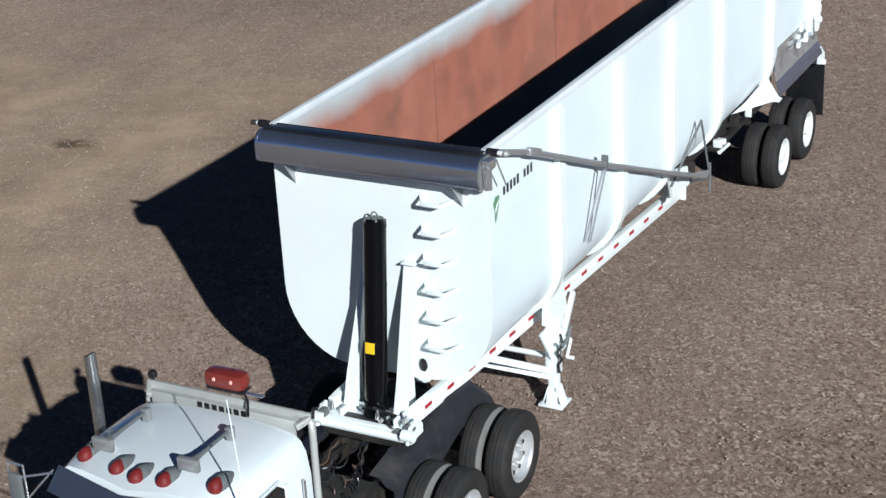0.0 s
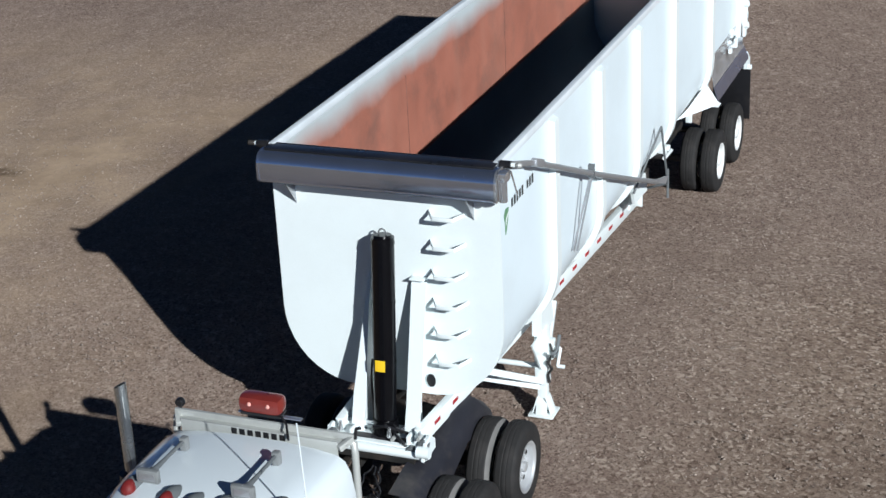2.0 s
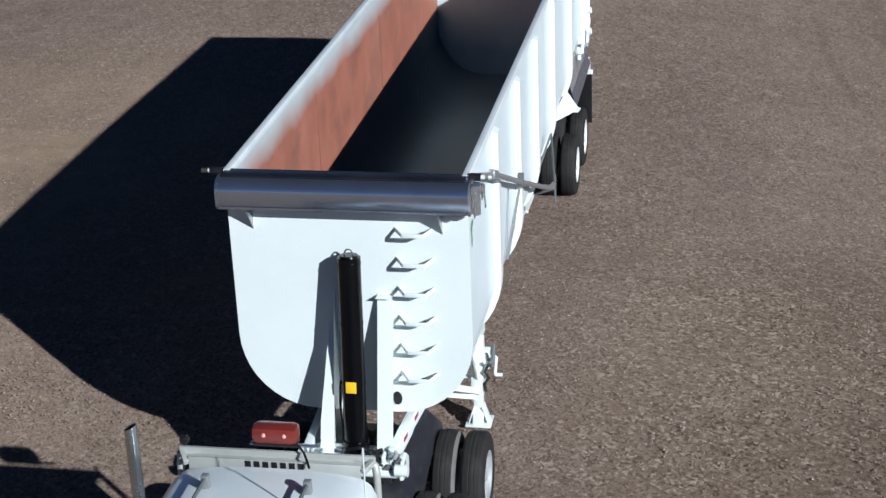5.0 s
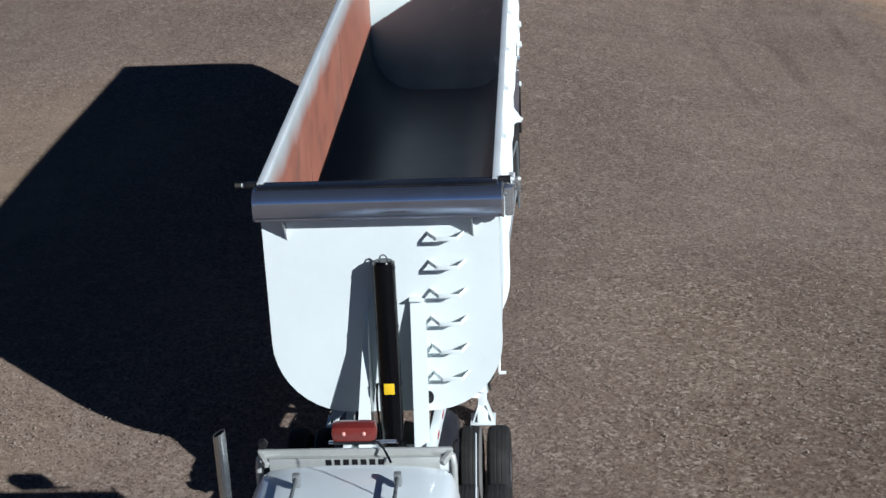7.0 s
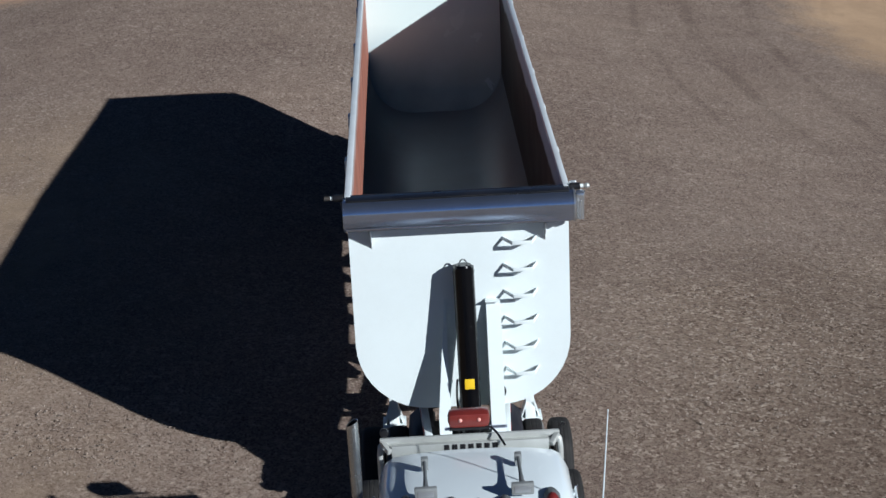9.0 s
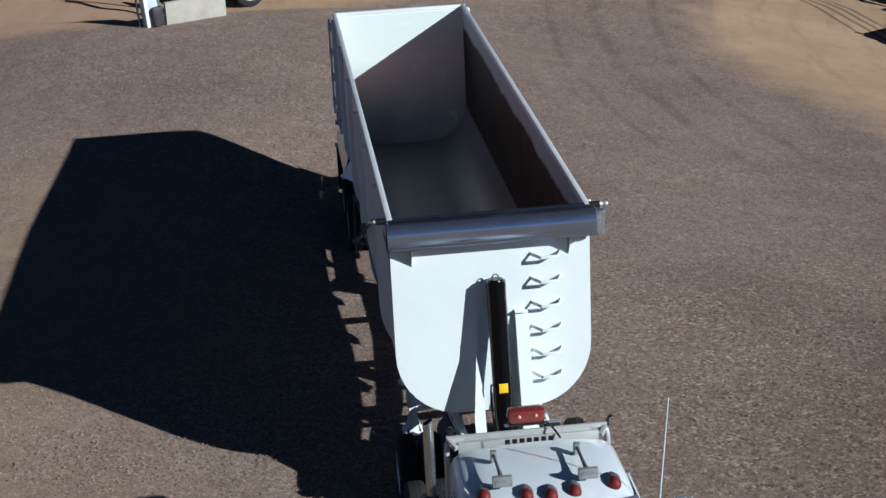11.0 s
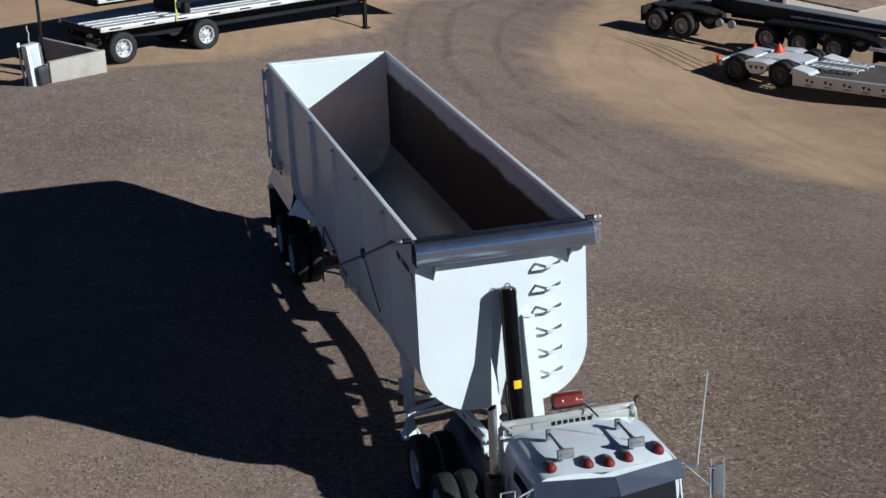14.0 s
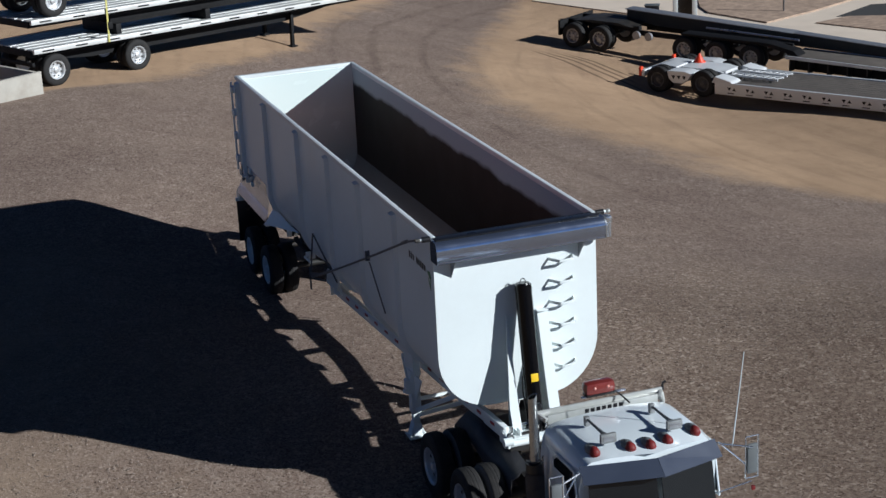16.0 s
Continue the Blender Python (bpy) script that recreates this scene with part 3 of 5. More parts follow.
def wheel_parts(parent, x, y, z, side, rim_material, dual=True, scale=1.0, dish=0.10, holes=True, rim_label="", sunlit_dust=False, hub=1.0):
    """An axle end: one or two tyres, each with its rim, under the thing; side is +1 or -1 along local x."""
    for k, off in enumerate((0.0, -0.33) if dual else (0.0,)):
        t = part("tyre", tyre_mesh(), M_RUBBER, parent)
        t.matrix_local = Matrix.Translation((x + side * off, y, z)) @ Matrix.Diagonal((scale, scale, scale, 1))
        # sun reaching the inner tyre through the gap, painted as a pale dust band
        if sunlit_dust and k == 1:
            band = part("sunlit_dust_sidewall", lathe([(0.1405, 0.36), (0.1415, 0.40), (0.1305, 0.468), (0.1065, 0.503)], 44, caps=False), M_SUNLIT_DUST, t, "grey sidewall band of dust and painted sunlight")
            if side < 0:
                band.matrix_local = pose(0, 0, 0, 0, 0, 180)
        r = part("rim", rim_mesh(dish if k == 0 else -0.09, hub=hub), rim_material, t, rim_label)
        if side < 0:
            r.matrix_local = pose(0, 0, 0, 0, 0, 180)
        if k == 0 and holes:
            hand_holes(r)


# ---- the dump trailer ----
L, RIM, HALF = 12.26, 4.08, 1.27


def section(off=0.0, top=RIM, steps=10):
    """The tub's outline, from the right rim down round the belly to the left rim; off moves it outwards."""
    cx, cz, rx, rz = 0.45, 2.25, HALF - 0.45 + off, 0.86 + off
    half = [(HALF + off, top)] + [(HALF + off, cz + (top - cz) * k / 3) for k in (2, 1)]
    half += [(cx + rx * math.cos(a), cz - rz * math.sin(a)) for a in [k * math.pi / 2 / steps for k in range(steps + 1)]]
    return half + [(-x, z) for x, z in reversed(half)]


def sweep(outline, y0, y1, cuts=1):
    bm = bmesh.new()
    rows = []
    for k in range(cuts + 1):
        y = y0 + (y1 - y0) * k / cuts
        rows.append([bm.verts.new((x, y, z)) for x, z in outline])
    for a, b in zip(rows, rows[1:]):
        for i in range(len(a) - 1):
            bm.faces.new((a[i], a[i + 1], b[i + 1], b[i]))
    return bm


def solid(bm, t):
    """Gives a sheet its thickness, inwards of its normals."""
    bmesh.ops.recalc_face_normals(bm, faces=bm.faces)
    bmesh.ops.solidify(bm, geom=list(bm.faces), thickness=t)
    return bm


def rib_mesh(y, side, width=0.20, depth=0.075):
    """A hat-section stiffener that follows the side and runs under the belly."""
    out = [p for p in section(0.002, RIM - 0.06)][:11]
    far = [p for p in section(depth, RIM - 0.085)][:11]
    bm = bmesh.new()
    rows = []
    for (x0, z0), (x1, z1) in zip(out, far):
        rows.append([bm.verts.new((side * x0, y - width / 2, z0)), bm.verts.new((side * x1, y - width * 0.36, z1)),
                     bm.verts.new((side * x1, y + width * 0.36, z1)), bm.verts.new((side * x0, y + width / 2, z0))])
    for a, b in zip(rows, rows[1:]):
        for i in range(3):
            bm.faces.new((a[i], a[i + 1], b[i + 1], b[i]))
    bm.faces.new(rows[0])
    bm.faces.new(rows[-1])
    return bm


def build_trailer():
    T = thing("dump_trailer", 0, 0, gz(0, 11), "white end-dump trailer with a red-primed empty tub, hitched to a tractor", "trailer")
    T.matrix_world = Matrix.Identity(4)
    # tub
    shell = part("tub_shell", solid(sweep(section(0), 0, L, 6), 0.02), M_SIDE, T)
    s = section(-0.03)
    part("tub_liner", sweep(s[:5], 0.03, L - 0.03, 12), M_LINER2, T, "scuffed tub wall, near-black for its shade, white along its top edge")
    part("tub_liner", sweep([(-HALF + 0.03, 2.57)] + s[-3:], 0.03, L - 0.03, 12), M_LINER, T, "red-primed tub wall, white along its top edge")
    # dark sheet climbs the left wall to the rail's shadow line, as shade
    part("tub_floor_and_wall_shade", sweep(s[4:-3] + [(-HALF + 0.03, 2.57)], 0.03, L - 0.03, 12), M_FLOOR, T, "worn dark steel tub floor, carried up the left wall as its shade")
    for y in (3.68, 7.50):
        part("weld_seam", box((-HALF + 0.032, y, 3.18), (0.006, 0.016, 1.16), 0.002), M_SEAM, T, "thin dark weld seam")
    # front wall
    part("front_wall", prism(section(0.012, RIM), -0.025, 0.006, "Y"), M_WHITE, T, "plain white front bulkhead")
    part("gate_liner", prism(section(-0.031, RIM - 0.03), L - 0.056, L - 0.042, "Y"), M_GATE, T, "white-painted inside of the tailgate, coloured darker below for its shade")
    part("front_liner", prism(section(-0.035, RIM - 0.02), 0.010, 0.03, "Y"), M_LINER, T)
    # top rails
    for sx in (1, -1):
        part("top_rail", box((sx * (HALF - 0.008), L / 2, RIM + 0.015), (0.075, L + 0.04, 0.09), 0.018), M_RAIL, T)
    # panel seams and ribs
    for sx in (1, -1):
        for y in (1.78, 3.68, 5.50, 7.50, 9.95, L - 0.10):
            # sunlit ribs whiter, far-side ribs duller: the lighting is in their paint
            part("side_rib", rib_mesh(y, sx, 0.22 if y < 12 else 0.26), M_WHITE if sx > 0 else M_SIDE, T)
    # tailgate
    gate = part("tailgate", prism(section(-0.026, RIM - 0.0), L - 0.04, L + 0.03, "Y"), M_WHITE, T, "white tailgate")
    for z in (1.75, 2.4, 3.2, RIM - 0.04):
        part("gate_bar", box((0, L + 0.07, z), (2.3 if z > 2 else 1.7, 0.08, 0.1), 0.012), M_WHITE, gate)
    part("gate_top", box((0, L, RIM + 0.02), (2.62, 0.09, 0.07), 0.015), M_WHITE, gate)
    for sx in (1, -1):
        for z in (2.35, 2.85, 3.35, 3.85):
            # hinges too: white where sunlit, the shaded copy on the far side
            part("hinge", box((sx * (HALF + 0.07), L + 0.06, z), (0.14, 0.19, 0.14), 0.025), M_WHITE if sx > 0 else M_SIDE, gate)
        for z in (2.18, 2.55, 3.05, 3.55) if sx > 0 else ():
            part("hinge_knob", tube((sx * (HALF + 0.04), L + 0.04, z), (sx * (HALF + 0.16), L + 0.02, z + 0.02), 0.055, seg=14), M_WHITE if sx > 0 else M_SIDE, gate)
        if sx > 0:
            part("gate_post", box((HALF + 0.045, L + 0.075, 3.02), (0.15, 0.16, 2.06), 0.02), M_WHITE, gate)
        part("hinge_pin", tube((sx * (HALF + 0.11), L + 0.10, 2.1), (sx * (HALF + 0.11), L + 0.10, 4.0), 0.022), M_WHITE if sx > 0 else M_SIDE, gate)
        bm = bmesh.new()
        add_beam(bm, (sx * (HALF + 0.06), L - 0.1, 2.25), (sx * (HALF + 0.03), L + 0.1, 1.85), 0.06, 0.08)
        add_beam(bm, (sx * (HALF + 0.05), L - 0.35, 2.0), (sx * (HALF + 0.05), L + 0.05, 1.95), 0.05, 0.06)
        add_tube(bm, (sx * (HALF + 0.02), L - 0.3, 2.02), (sx * (HALF + 0.14), L - 0.3, 2.02), 0.05)
        part("gate_latch", bm, M_CHROME, gate)
    # frame rails with reflective tape
    for sx in (1, -1):
        a, b = (sx * 0.46, -0.55, 1.12), (sx * 0.88, 7.0, 1.06)
        rail = part("frame_rail", beam(a, b, 0.09, 0.2, 0.01), M_WHITE, T)
        va, vb = Vector(a), Vector(b)
        n = Vector((sx, 0, 0))
        for k in range(15):
            p, q = va.lerp(vb, (k + 0.66) / 15.5), va.lerp(vb, (k + 0.96) / 15.5)
            part("reflector", beam(p + n * 0.048 + Vector((0, 0, 0.02)), q + n * 0.048 + Vector((0, 0, 0.02)), 0.006, 0.045, 0.001), M_REDTAPE, rail, "red reflective tape patch")
        part("end_plate", box((sx * 0.92, 6.95, 1.1), (0.12, 0.05, 0.34), 0.008), M_WHITE, T)
        part("walk_plate", prism([(6.1, 1.20), (6.9, 1.18), (6.9, 1.42), (6.4, 1.50)], sx * 0.98, sx * 1.02, "X"), M_WHITE, T)
        part("rear_rail", beam((sx * 0.5, 7.0, 1.05), (sx * 0.5, L + 0.25, 1.05), 0.12, 0.24), M_FRAME, T)
    for y in (-0.4, 1.5, 3.3, 5.2, 6.9):
        w = 0.46 + 0.42 * (y + 0.55) / 7.55
        part("cross_member", beam((-w, y, 1.06), (w, y, 1.06), 0.1, 0.14), M_WHITE, T)
    for y in (2.2, 6.8, 9.2):
        part("belly_bolster", box((0, y, 1.3), (1.1, 0.14, 0.2), 0.01), M_WHITE, T)
    # landing gear, standing on the yard
    LY = 2.32
    foot = gz(0.93, LY) + 0.02
    for sx in (1, -1):
        leg = part("landing_leg", box((sx * 0.93, LY, 0.78), (0.16, 0.16, 0.75), 0.012), M_WHITE, T)
        part("inner_leg", box((sx * 0.93, LY, (0.5 + foot) / 2), (0.115, 0.115, 0.5 - foot), 0.01), M_WHITE, leg)
        bm = bmesh.new()
        add_box(bm, (sx * 0.93, LY, foot + 0.005), (0.32, 0.30, 0.03), 0.008)
        for a in (-1, 1):
            add_beam(bm, (sx * 0.93 + a * 0.12, LY, foot + 0.02), (sx * 0.93 + a * 0.05, LY, foot + 0.24), 0.02, 0.17)
            add_beam(bm, (sx * 0.93, LY + a * 0.12, foot + 0.02), (sx * 0.93, LY + a * 0.05, foot + 0.22), 0.14, 0.02)
        part("foot", bm, M_WHITE, leg, "flared white sand foot")
        part("leg_brace", beam((sx * 0.93, LY - 0.06, 0.45), (sx * 0.55, LY - 1.07, 1.05), 0.06, 0.08), M_WHITE, T)
        part("leg_brace", beam((sx * 0.93, LY + 0.03, 0.42), (sx * 0.80, LY + 0.93, 1.05), 0.06, 0.08), M_WHITE, T)
        part("leg_hanger", prism([(LY - 0.17, 1.1), (LY + 0.33, 1.1), (LY + 0.2, 1.65), (LY - 0.12, 1.65)], sx * 0.86, sx * 0.98, "X"), M_WHITE, T)
        part("leg_web", prism([(LY - 0.42, 1.1), (LY + 0.34, 1.1), (LY + 0.09, 0.62), (LY - 0.09, 0.62)], sx * 0.925, sx * 0.945, "X"), M_WHITE, leg)
        part("gear_box", box((sx * 1.04, LY, 0.88), (0.09, 0.14, 0.24), 0.015), M_WHITE, leg)
        part("gear_shaft", tube((sx * 1.05, LY, 0.80), (sx * 1.12, LY, 0.80), 0.035, seg=12), M_WHITE, leg)
    part("leg_cross_tube", tube((-0.93, LY, 0.62), (0.93, LY, 0.62), 0.035), M_WHITE, T)
    part("leg_cross_brace", beam((-0.9, LY - 0.02, 0.35), (0.2, LY - 1.12, 1.0), 0.06, 0.07), M_WHITE, T)
    part("leg_cross_brace", beam((0.9, LY - 0.02, 0.35), (-0.2, LY - 1.12, 1.0), 0.06, 0.07), M_WHITE, T)
    bm = tube((1.07, LY, 0.90), (1.16, LY, 0.90), 0.02)
    add_tube(bm, (1.16, LY, 0.90), (1.16, LY - 0.13, 0.72), 0.02)
    add_tube(bm, (1.16, LY - 0.13, 0.72), (1.25, LY - 0.13, 0.72), 0.024)
    part("crank_handle", bm, M_WHITE, T)
    part("lever", pipe([(1.12, LY + 0.10, 1.02), (1.13, LY - 0.04, 0.90), (1.10, LY - 0.14, 0.84), (1.12, LY - 0.20, 0.92)], 0.022), M_HORN, T, "dark grey gear lever")
    part("crank_chain", pipe([(1.05, LY - 0.06, 0.98), (1.09, LY - 0.09, 0.86), (1.03, LY - 0.12, 0.74), (1.08, LY - 0.10, 0.66), (1.02, LY - 0.08, 0.56), (1.04, LY - 0.09, 0.46)], 0.018), M_FRAME, T, "dark hanging chain")
    # hoist: cylinder, flanking gussets, saddle
    c0, c1 = Vector((0.05, -0.46, 1.14)), Vector((0.03, -0.18, 3.26))
    cyl = part("hoist_cylinder", tube(c0, c1, 0.124, seg=36), M_CYL, T, "glossy black hoist cylinder")
    part("cylinder_base", tube(c0 + (c1 - c0) * -0.04, c0 + (c1 - c0) * 0.05, 0.142, seg=28), M_CYL, cyl)
    part("cylinder_cap", tube(c1, c1 + (c1 - c0) * 0.012, 0.104, 0.094, seg=28), M_CYL, cyl)
    part("lifting_eye", pipe([c1 + Vector((0.045 * math.cos(a), 0, 0.02 + 0.07 * math.sin(a))) for a in [math.pi * k / 8 for k in range(9)]], 0.009, 6), M_HORN, cyl)
    for k in (0.02, 0.35, 0.66, 0.965):
        part("cylinder_band", tube(c0.lerp(c1, k), c0.lerp(c1, k + 0.012), 0.128, seg=36), M_CYL, cyl)
    mid = c0.lerp(c1, 0.355)
    tilt = math.degrees(math.atan2(c1.y - c0.y, c1.z - c0.z))
    sticker = part("warning_sticker", box((0, 0, 0), (0.115, 0.005, 0.125), 0.002), M_YELLOW, cyl, "yellow warning sticker")
    sticker.matrix_local = pose(mid.x, mid.y - 0.131, mid.z, -tilt)
    part("hydraulic_hose", pipe([(-0.10 + 0.012 * math.sin(k * 0.8), -0.47 + 0.0135 * k, 1.1 + 0.1 * k) for k in range(9)], 0.013), M_BLACK, T)
    part("hydraulic_hose", pipe([(-0.10, -0.50, 1.12), (-0.02, -0.62, 1.22), (0.12, -0.64, 1.26), (0.24, -0.58, 1.20), (0.33, -0.52, 1.14)], 0.018), M_BLACK, T)
    part("hydraulic_hose", pipe([(0.16, -0.56, 1.2), (0.26, -0.66, 1.18), (0.36, -0.70, 1.10), (0.44, -0.66, 1.02)], 0.016), M_BLACK, T)
    for x, w in ((-0.20, -0.13), (0.29, 0.16)):
        # a side plate that deepens downwards, with a flange along its front edge
        side = part("hoist_gusset", prism([(-0.02, 1.0), (-0.55, 1.0), (-0.40, 1.45), (-0.07, 2.72), (-0.02, 2.80)], x - 0.008, x + 0.008, "X"), M_WHITE, T)
        bm = bmesh.new()
        x0, x1 = min(x, x + w) - 0.005, max(x, x + w) + 0.005
        v = [bm.verts.new(p) for p in ((x0, -0.555, 1.0), (x1, -0.555, 1.0), (x1, -0.405, 1.45), (x0, -0.405, 1.45), (x0 if x > 0 else x - 0.012, -0.075, 2.74), (x1 if x > 0 else x + 0.012, -0.075, 2.74))]
        bm.faces.new((v[0], v[1], v[2], v[3]))
        bm.faces.new((v[3], v[2], v[5], v[4]))
        part("flange", solid(bm, 0.012), M_WHITE, side)
    part("gusset_cap", box((0.36, -0.07, 2.77), (0.17, 0.12, 0.012), 0.003), M_WHITE, T)
    saddle = part("hoist_saddle", box((0.05, -0.58, 1.04), (1.06, 0.26, 0.10), 0.02), M_WHITE, T)
    part("pivot_tube", tube((-0.56, -0.72, 1.02), (0.62, -0.72, 1.02), 0.055, seg=18), M_WHITE, saddle)
    for x in (-0.54, -0.28, 0.38, 0.47, 0.58):
        part("pivot_lug", box((x, -0.60, 1.12), (0.035, 0.12, 0.12), 0.012), M_WHITE, saddle)
    for x in (-0.42, 0.15, 0.5):
        part("grease_fitting", tube((x, -0.62, 1.13), (x + 0.02, -0.64, 1.25), 0.03, 0.015), M_CHROME, saddle)
    for x, y, z in ((0.44, -0.75, 1.05), (0.57, -0.70, 1.12), (-0.47, -0.75, 1.13)):
        part("valve_disc", tube((x, y, z), (x, y + 0.07, z), 0.055, seg=18), M_HORN, saddle)
    for x, z in ((-0.46, 1.12), (0.22, 1.14), (0.52, 1.19)):
        part("lug_bolt", tube((x, -0.70, z), (x, -0.60, z), 0.022, seg=10), M_RACK, saddle)
    for x in (-0.52, 0.60):
        part("saddle_cheek", prism([(-0.80, 0.98), (-0.46, 0.98), (-0.46, 1.10), (-0.58, 1.20), (-0.72, 1.16), (-0.80, 1.06)], x - 0.02, x + 0.02, "X", 0.006), M_WHITE, saddle)
        part("end_roller", tube((x - 0.07, -0.76, 1.08), (x + 0.07, -0.76, 1.08), 0.065, seg=18), M_WHITE, saddle)
    part("saddle_slot", box((0.05, -0.60, 1.093), (0.62, 0.10, 0.006), 0.002), M_DARKGREY, saddle, "dark slot along the saddle")
    bm = tube((-0.2, -0.42, 1.15), (0.02, -0.5, 1.2), 0.022)
    add_tube(bm, (0.02, -0.5, 1.2), (0.22, -0.48, 1.14), 0.022)
    add_tube(bm, (0.22, -0.48, 1.14), (0.42, -0.42, 1.22), 0.018)
    part("hydraulic_fittings", bm, M_CHROME, saddle)
    # kingpin plate and small black port on the front wall
    part("kingpin_plate", box((0, -0.2, 0.99), (0.95, 1.1, 0.03), 0.006), M_FRAME, T)
    port = part("breather_port", lathe([(-0.03, 0.0), (-0.03, 0.05), (-0.026, 0.062)], 20, "Y"), M_BLACK, T, "round black port")
    port.matrix_local = Matrix.Translation((0.44, -0.028, 1.56)) @ Matrix.Diagonal((0.85, 1, 1.3, 1))
    # ladder steps: bent flat bars
    for k in range(6):
        z = 3.53 - 0.334 * k
        bm = bmesh.new()
        pts = [(0.90, -0.02), (0.83, -0.21), (0.61, -0.21), (0.50, -0.02)]
        for (xa, ya), (xb, yb) in zip(pts, pts[1:]):
            add_beam(bm, (xa, ya, z), (xb, yb, z), 0.012, 0.045, 0.003)
        part("ladder_step", bm, M_WHITE, T)
    # lettering bars and green emblem on both sides
    for sx in (1, -1):
        for a, b in ((0, 5), (6, 9)):
            bm = bmesh.new()
            for k in range(a, b):
                add_box(bm, (sx * (HALF + 0.006), 0.40 + 0.086 * k, 3.545 + 0.002 * k), (0.004, 0.044, 0.105 if k % 3 else 0.09), 0)
            tagged(part("side_lettering", bm, M_INK, T, "illegible dark lettering"), "illegible dark lettering", kind="stuff")
        x0, x1 = sorted((sx * (HALF + 0.004), sx * (HALF + 0.008)))
        badge = part("emblem", prism([(0.13, 3.49), (0.19, 3.55), (0.28, 3.54), (0.26, 3.44), (0.205, 3.32), (0.165, 3.27), (0.16, 3.40)], x0, x1, "X"), M_GREEN, T, "green leaf-shaped emblem")
        x0, x1 = sorted((sx * (HALF + 0.0085), sx * (HALF + 0.0105)))
        part("swoosh", prism([(0.165, 3.42), (0.20, 3.46), (0.265, 3.50), (0.262, 3.47), (0.21, 3.42), (0.17, 3.36)], x0, x1, "X"), M_WHITE, badge, "white stripe")
    # running gear
    for y in (10.70, 12.12):
        g = gz(1.0, y)
        part("axle", tube((-1.0, y, g + 0.52), (1.0, y, g + 0.52), 0.065), M_FRAME, T)
        part("hanger", box((0, y, 0.86), (1.1, 0.2, 0.22), 0.02), M_FRAME, T)
        for sx in (1, -1):
            wheel_parts(T, sx * 1.21, y, g + 0.52, sx, M_WHEEL, dish=0.07, holes=False, rim_label="white disc wheel")
            part("leaf_spring", beam((sx * 0.52, y - 0.55, 0.72), (sx * 0.52, y + 0.55, 0.72), 0.09, 0.09), M_FRAME, T)
            part("brake_chamber", tube((sx * 0.4, y - 0.28, 0.70), (sx * 0.4, y - 0.5, 0.75), 0.09), M_FRAME, T)
    for sx in (1, -1):
        # fender: an angled aluminium sheet over both axles
        rnd = random.Random(7)
        for rail, m, word in ((((1.225, 2.08, 0.26), (1.25, 1.90, 0.16), (1.30, 1.72, 0.06)), M_FENDER, "scuffed bright aluminium fender sheet"),
                              (((1.302, 1.715, 0.06), (1.37, 1.56, 0.0), (1.38, 1.50, 0.0)), M_FENDERTOP, "smooth bare aluminium fender lip")):
            bm = bmesh.new()
            rows = [[bm.verts.new((sx * x, y, z)) for y in (10.18 + cut, 11.2, 12.0, 12.66)] for x, z, cut in rail]
            for a, b in zip(rows, rows[1:]):
                for i in range(3):
                    bm.faces.new((a[i], a[i + 1], b[i + 1], b[i]))
            part("fender", solid(bm, 0.006), m, T, word)
        strip = [(sx * x, z) for x, z in section(0.006) if 1.70 < z < 2.5 and x > 0]
        part("wear_plate", solid(sweep(strip, 10.35, 12.05, 8), 0.004), M_FENDER, T, "scuffed bright wear plate")
        for k in range(9):
            y, z = 11.45 + 0.11 * k + rnd.uniform(-0.05, 0.05), 2.05 + rnd.uniform(-0.12, 0.22)
            part("linkage_lug", box((sx * (1.27 + rnd.uniform(0.0, 0.06)), y, z), (rnd.uniform(0.05, 0.12), rnd.uniform(0.05, 0.15), rnd.uniform(0.05, 0.13)), 0.012), M_WHITE, T)
        part("fender_bracket", prism([(sx * x, z) for x, z in ((0.84, 1.47), (1.42, 1.47), (1.46, 1.53), (1.27, 1.62), (1.235, 1.90), (1.05, 1.62))], 10.02, 10.06, "Y"), M_WHITE, T)
        bm = bmesh.new()
        v = [bm.verts.new((sx * x, y, z)) for x, y, z in ((1.00, 8.95, 1.575), (1.44, 10.01, 1.53), (1.26, 10.02, 1.80), (1.218, 9.72, 1.84), (1.09, 9.28, 1.65))]
        bm.faces.new((v[0], v[1], v[4]))
        bm.faces.new((v[1], v[2], v[3], v[4]))
        part("fender_bracket", solid(bm, 0.012), M_WHITE, T)
        part("fender_bracket", box((sx * 1.0, 9.80, 1.36), (0.10, 0.05, 0.20), 0.01), M_WHITE, T)
        part("mudflap_hanger", box((sx * 1.05, 12.82, 1.30), (0.72, 0.06, 0.08), 0.01), M_WHITE, T)
        part("mudflap", box((sx * 1.06, 12.84, 0.80), (0.66, 0.015, 0.92), 0.003), M_BLACK, T, "black rubber mudflap")
        part("hanger_plate", prism([(12.66, 1.30), (12.66, 1.62), (12.92, 1.44), (12.92, 1.32)], sx * 1.30, sx * 1.36, "X"), M_WHITE, T)
        bm = bmesh.new()
        rnd = random.Random(3)
        for k in range(2):
            add_box(bm, (sx * (0.74 + 0.08 * rnd.random()), 9.05 + 0.09 * k, 0.98 + 0.12 * rnd.random()), (0.14, 0.08, rnd.uniform(0.08, 0.2)), 0.02)
        add_tube(bm, (sx * 0.8, 9.0, 0.92), (sx * 0.8, 9.45, 0.9), 0.03, seg=12)
        part("air_valve", bm, M_WHITE, T, "white painted air valves and brackets")
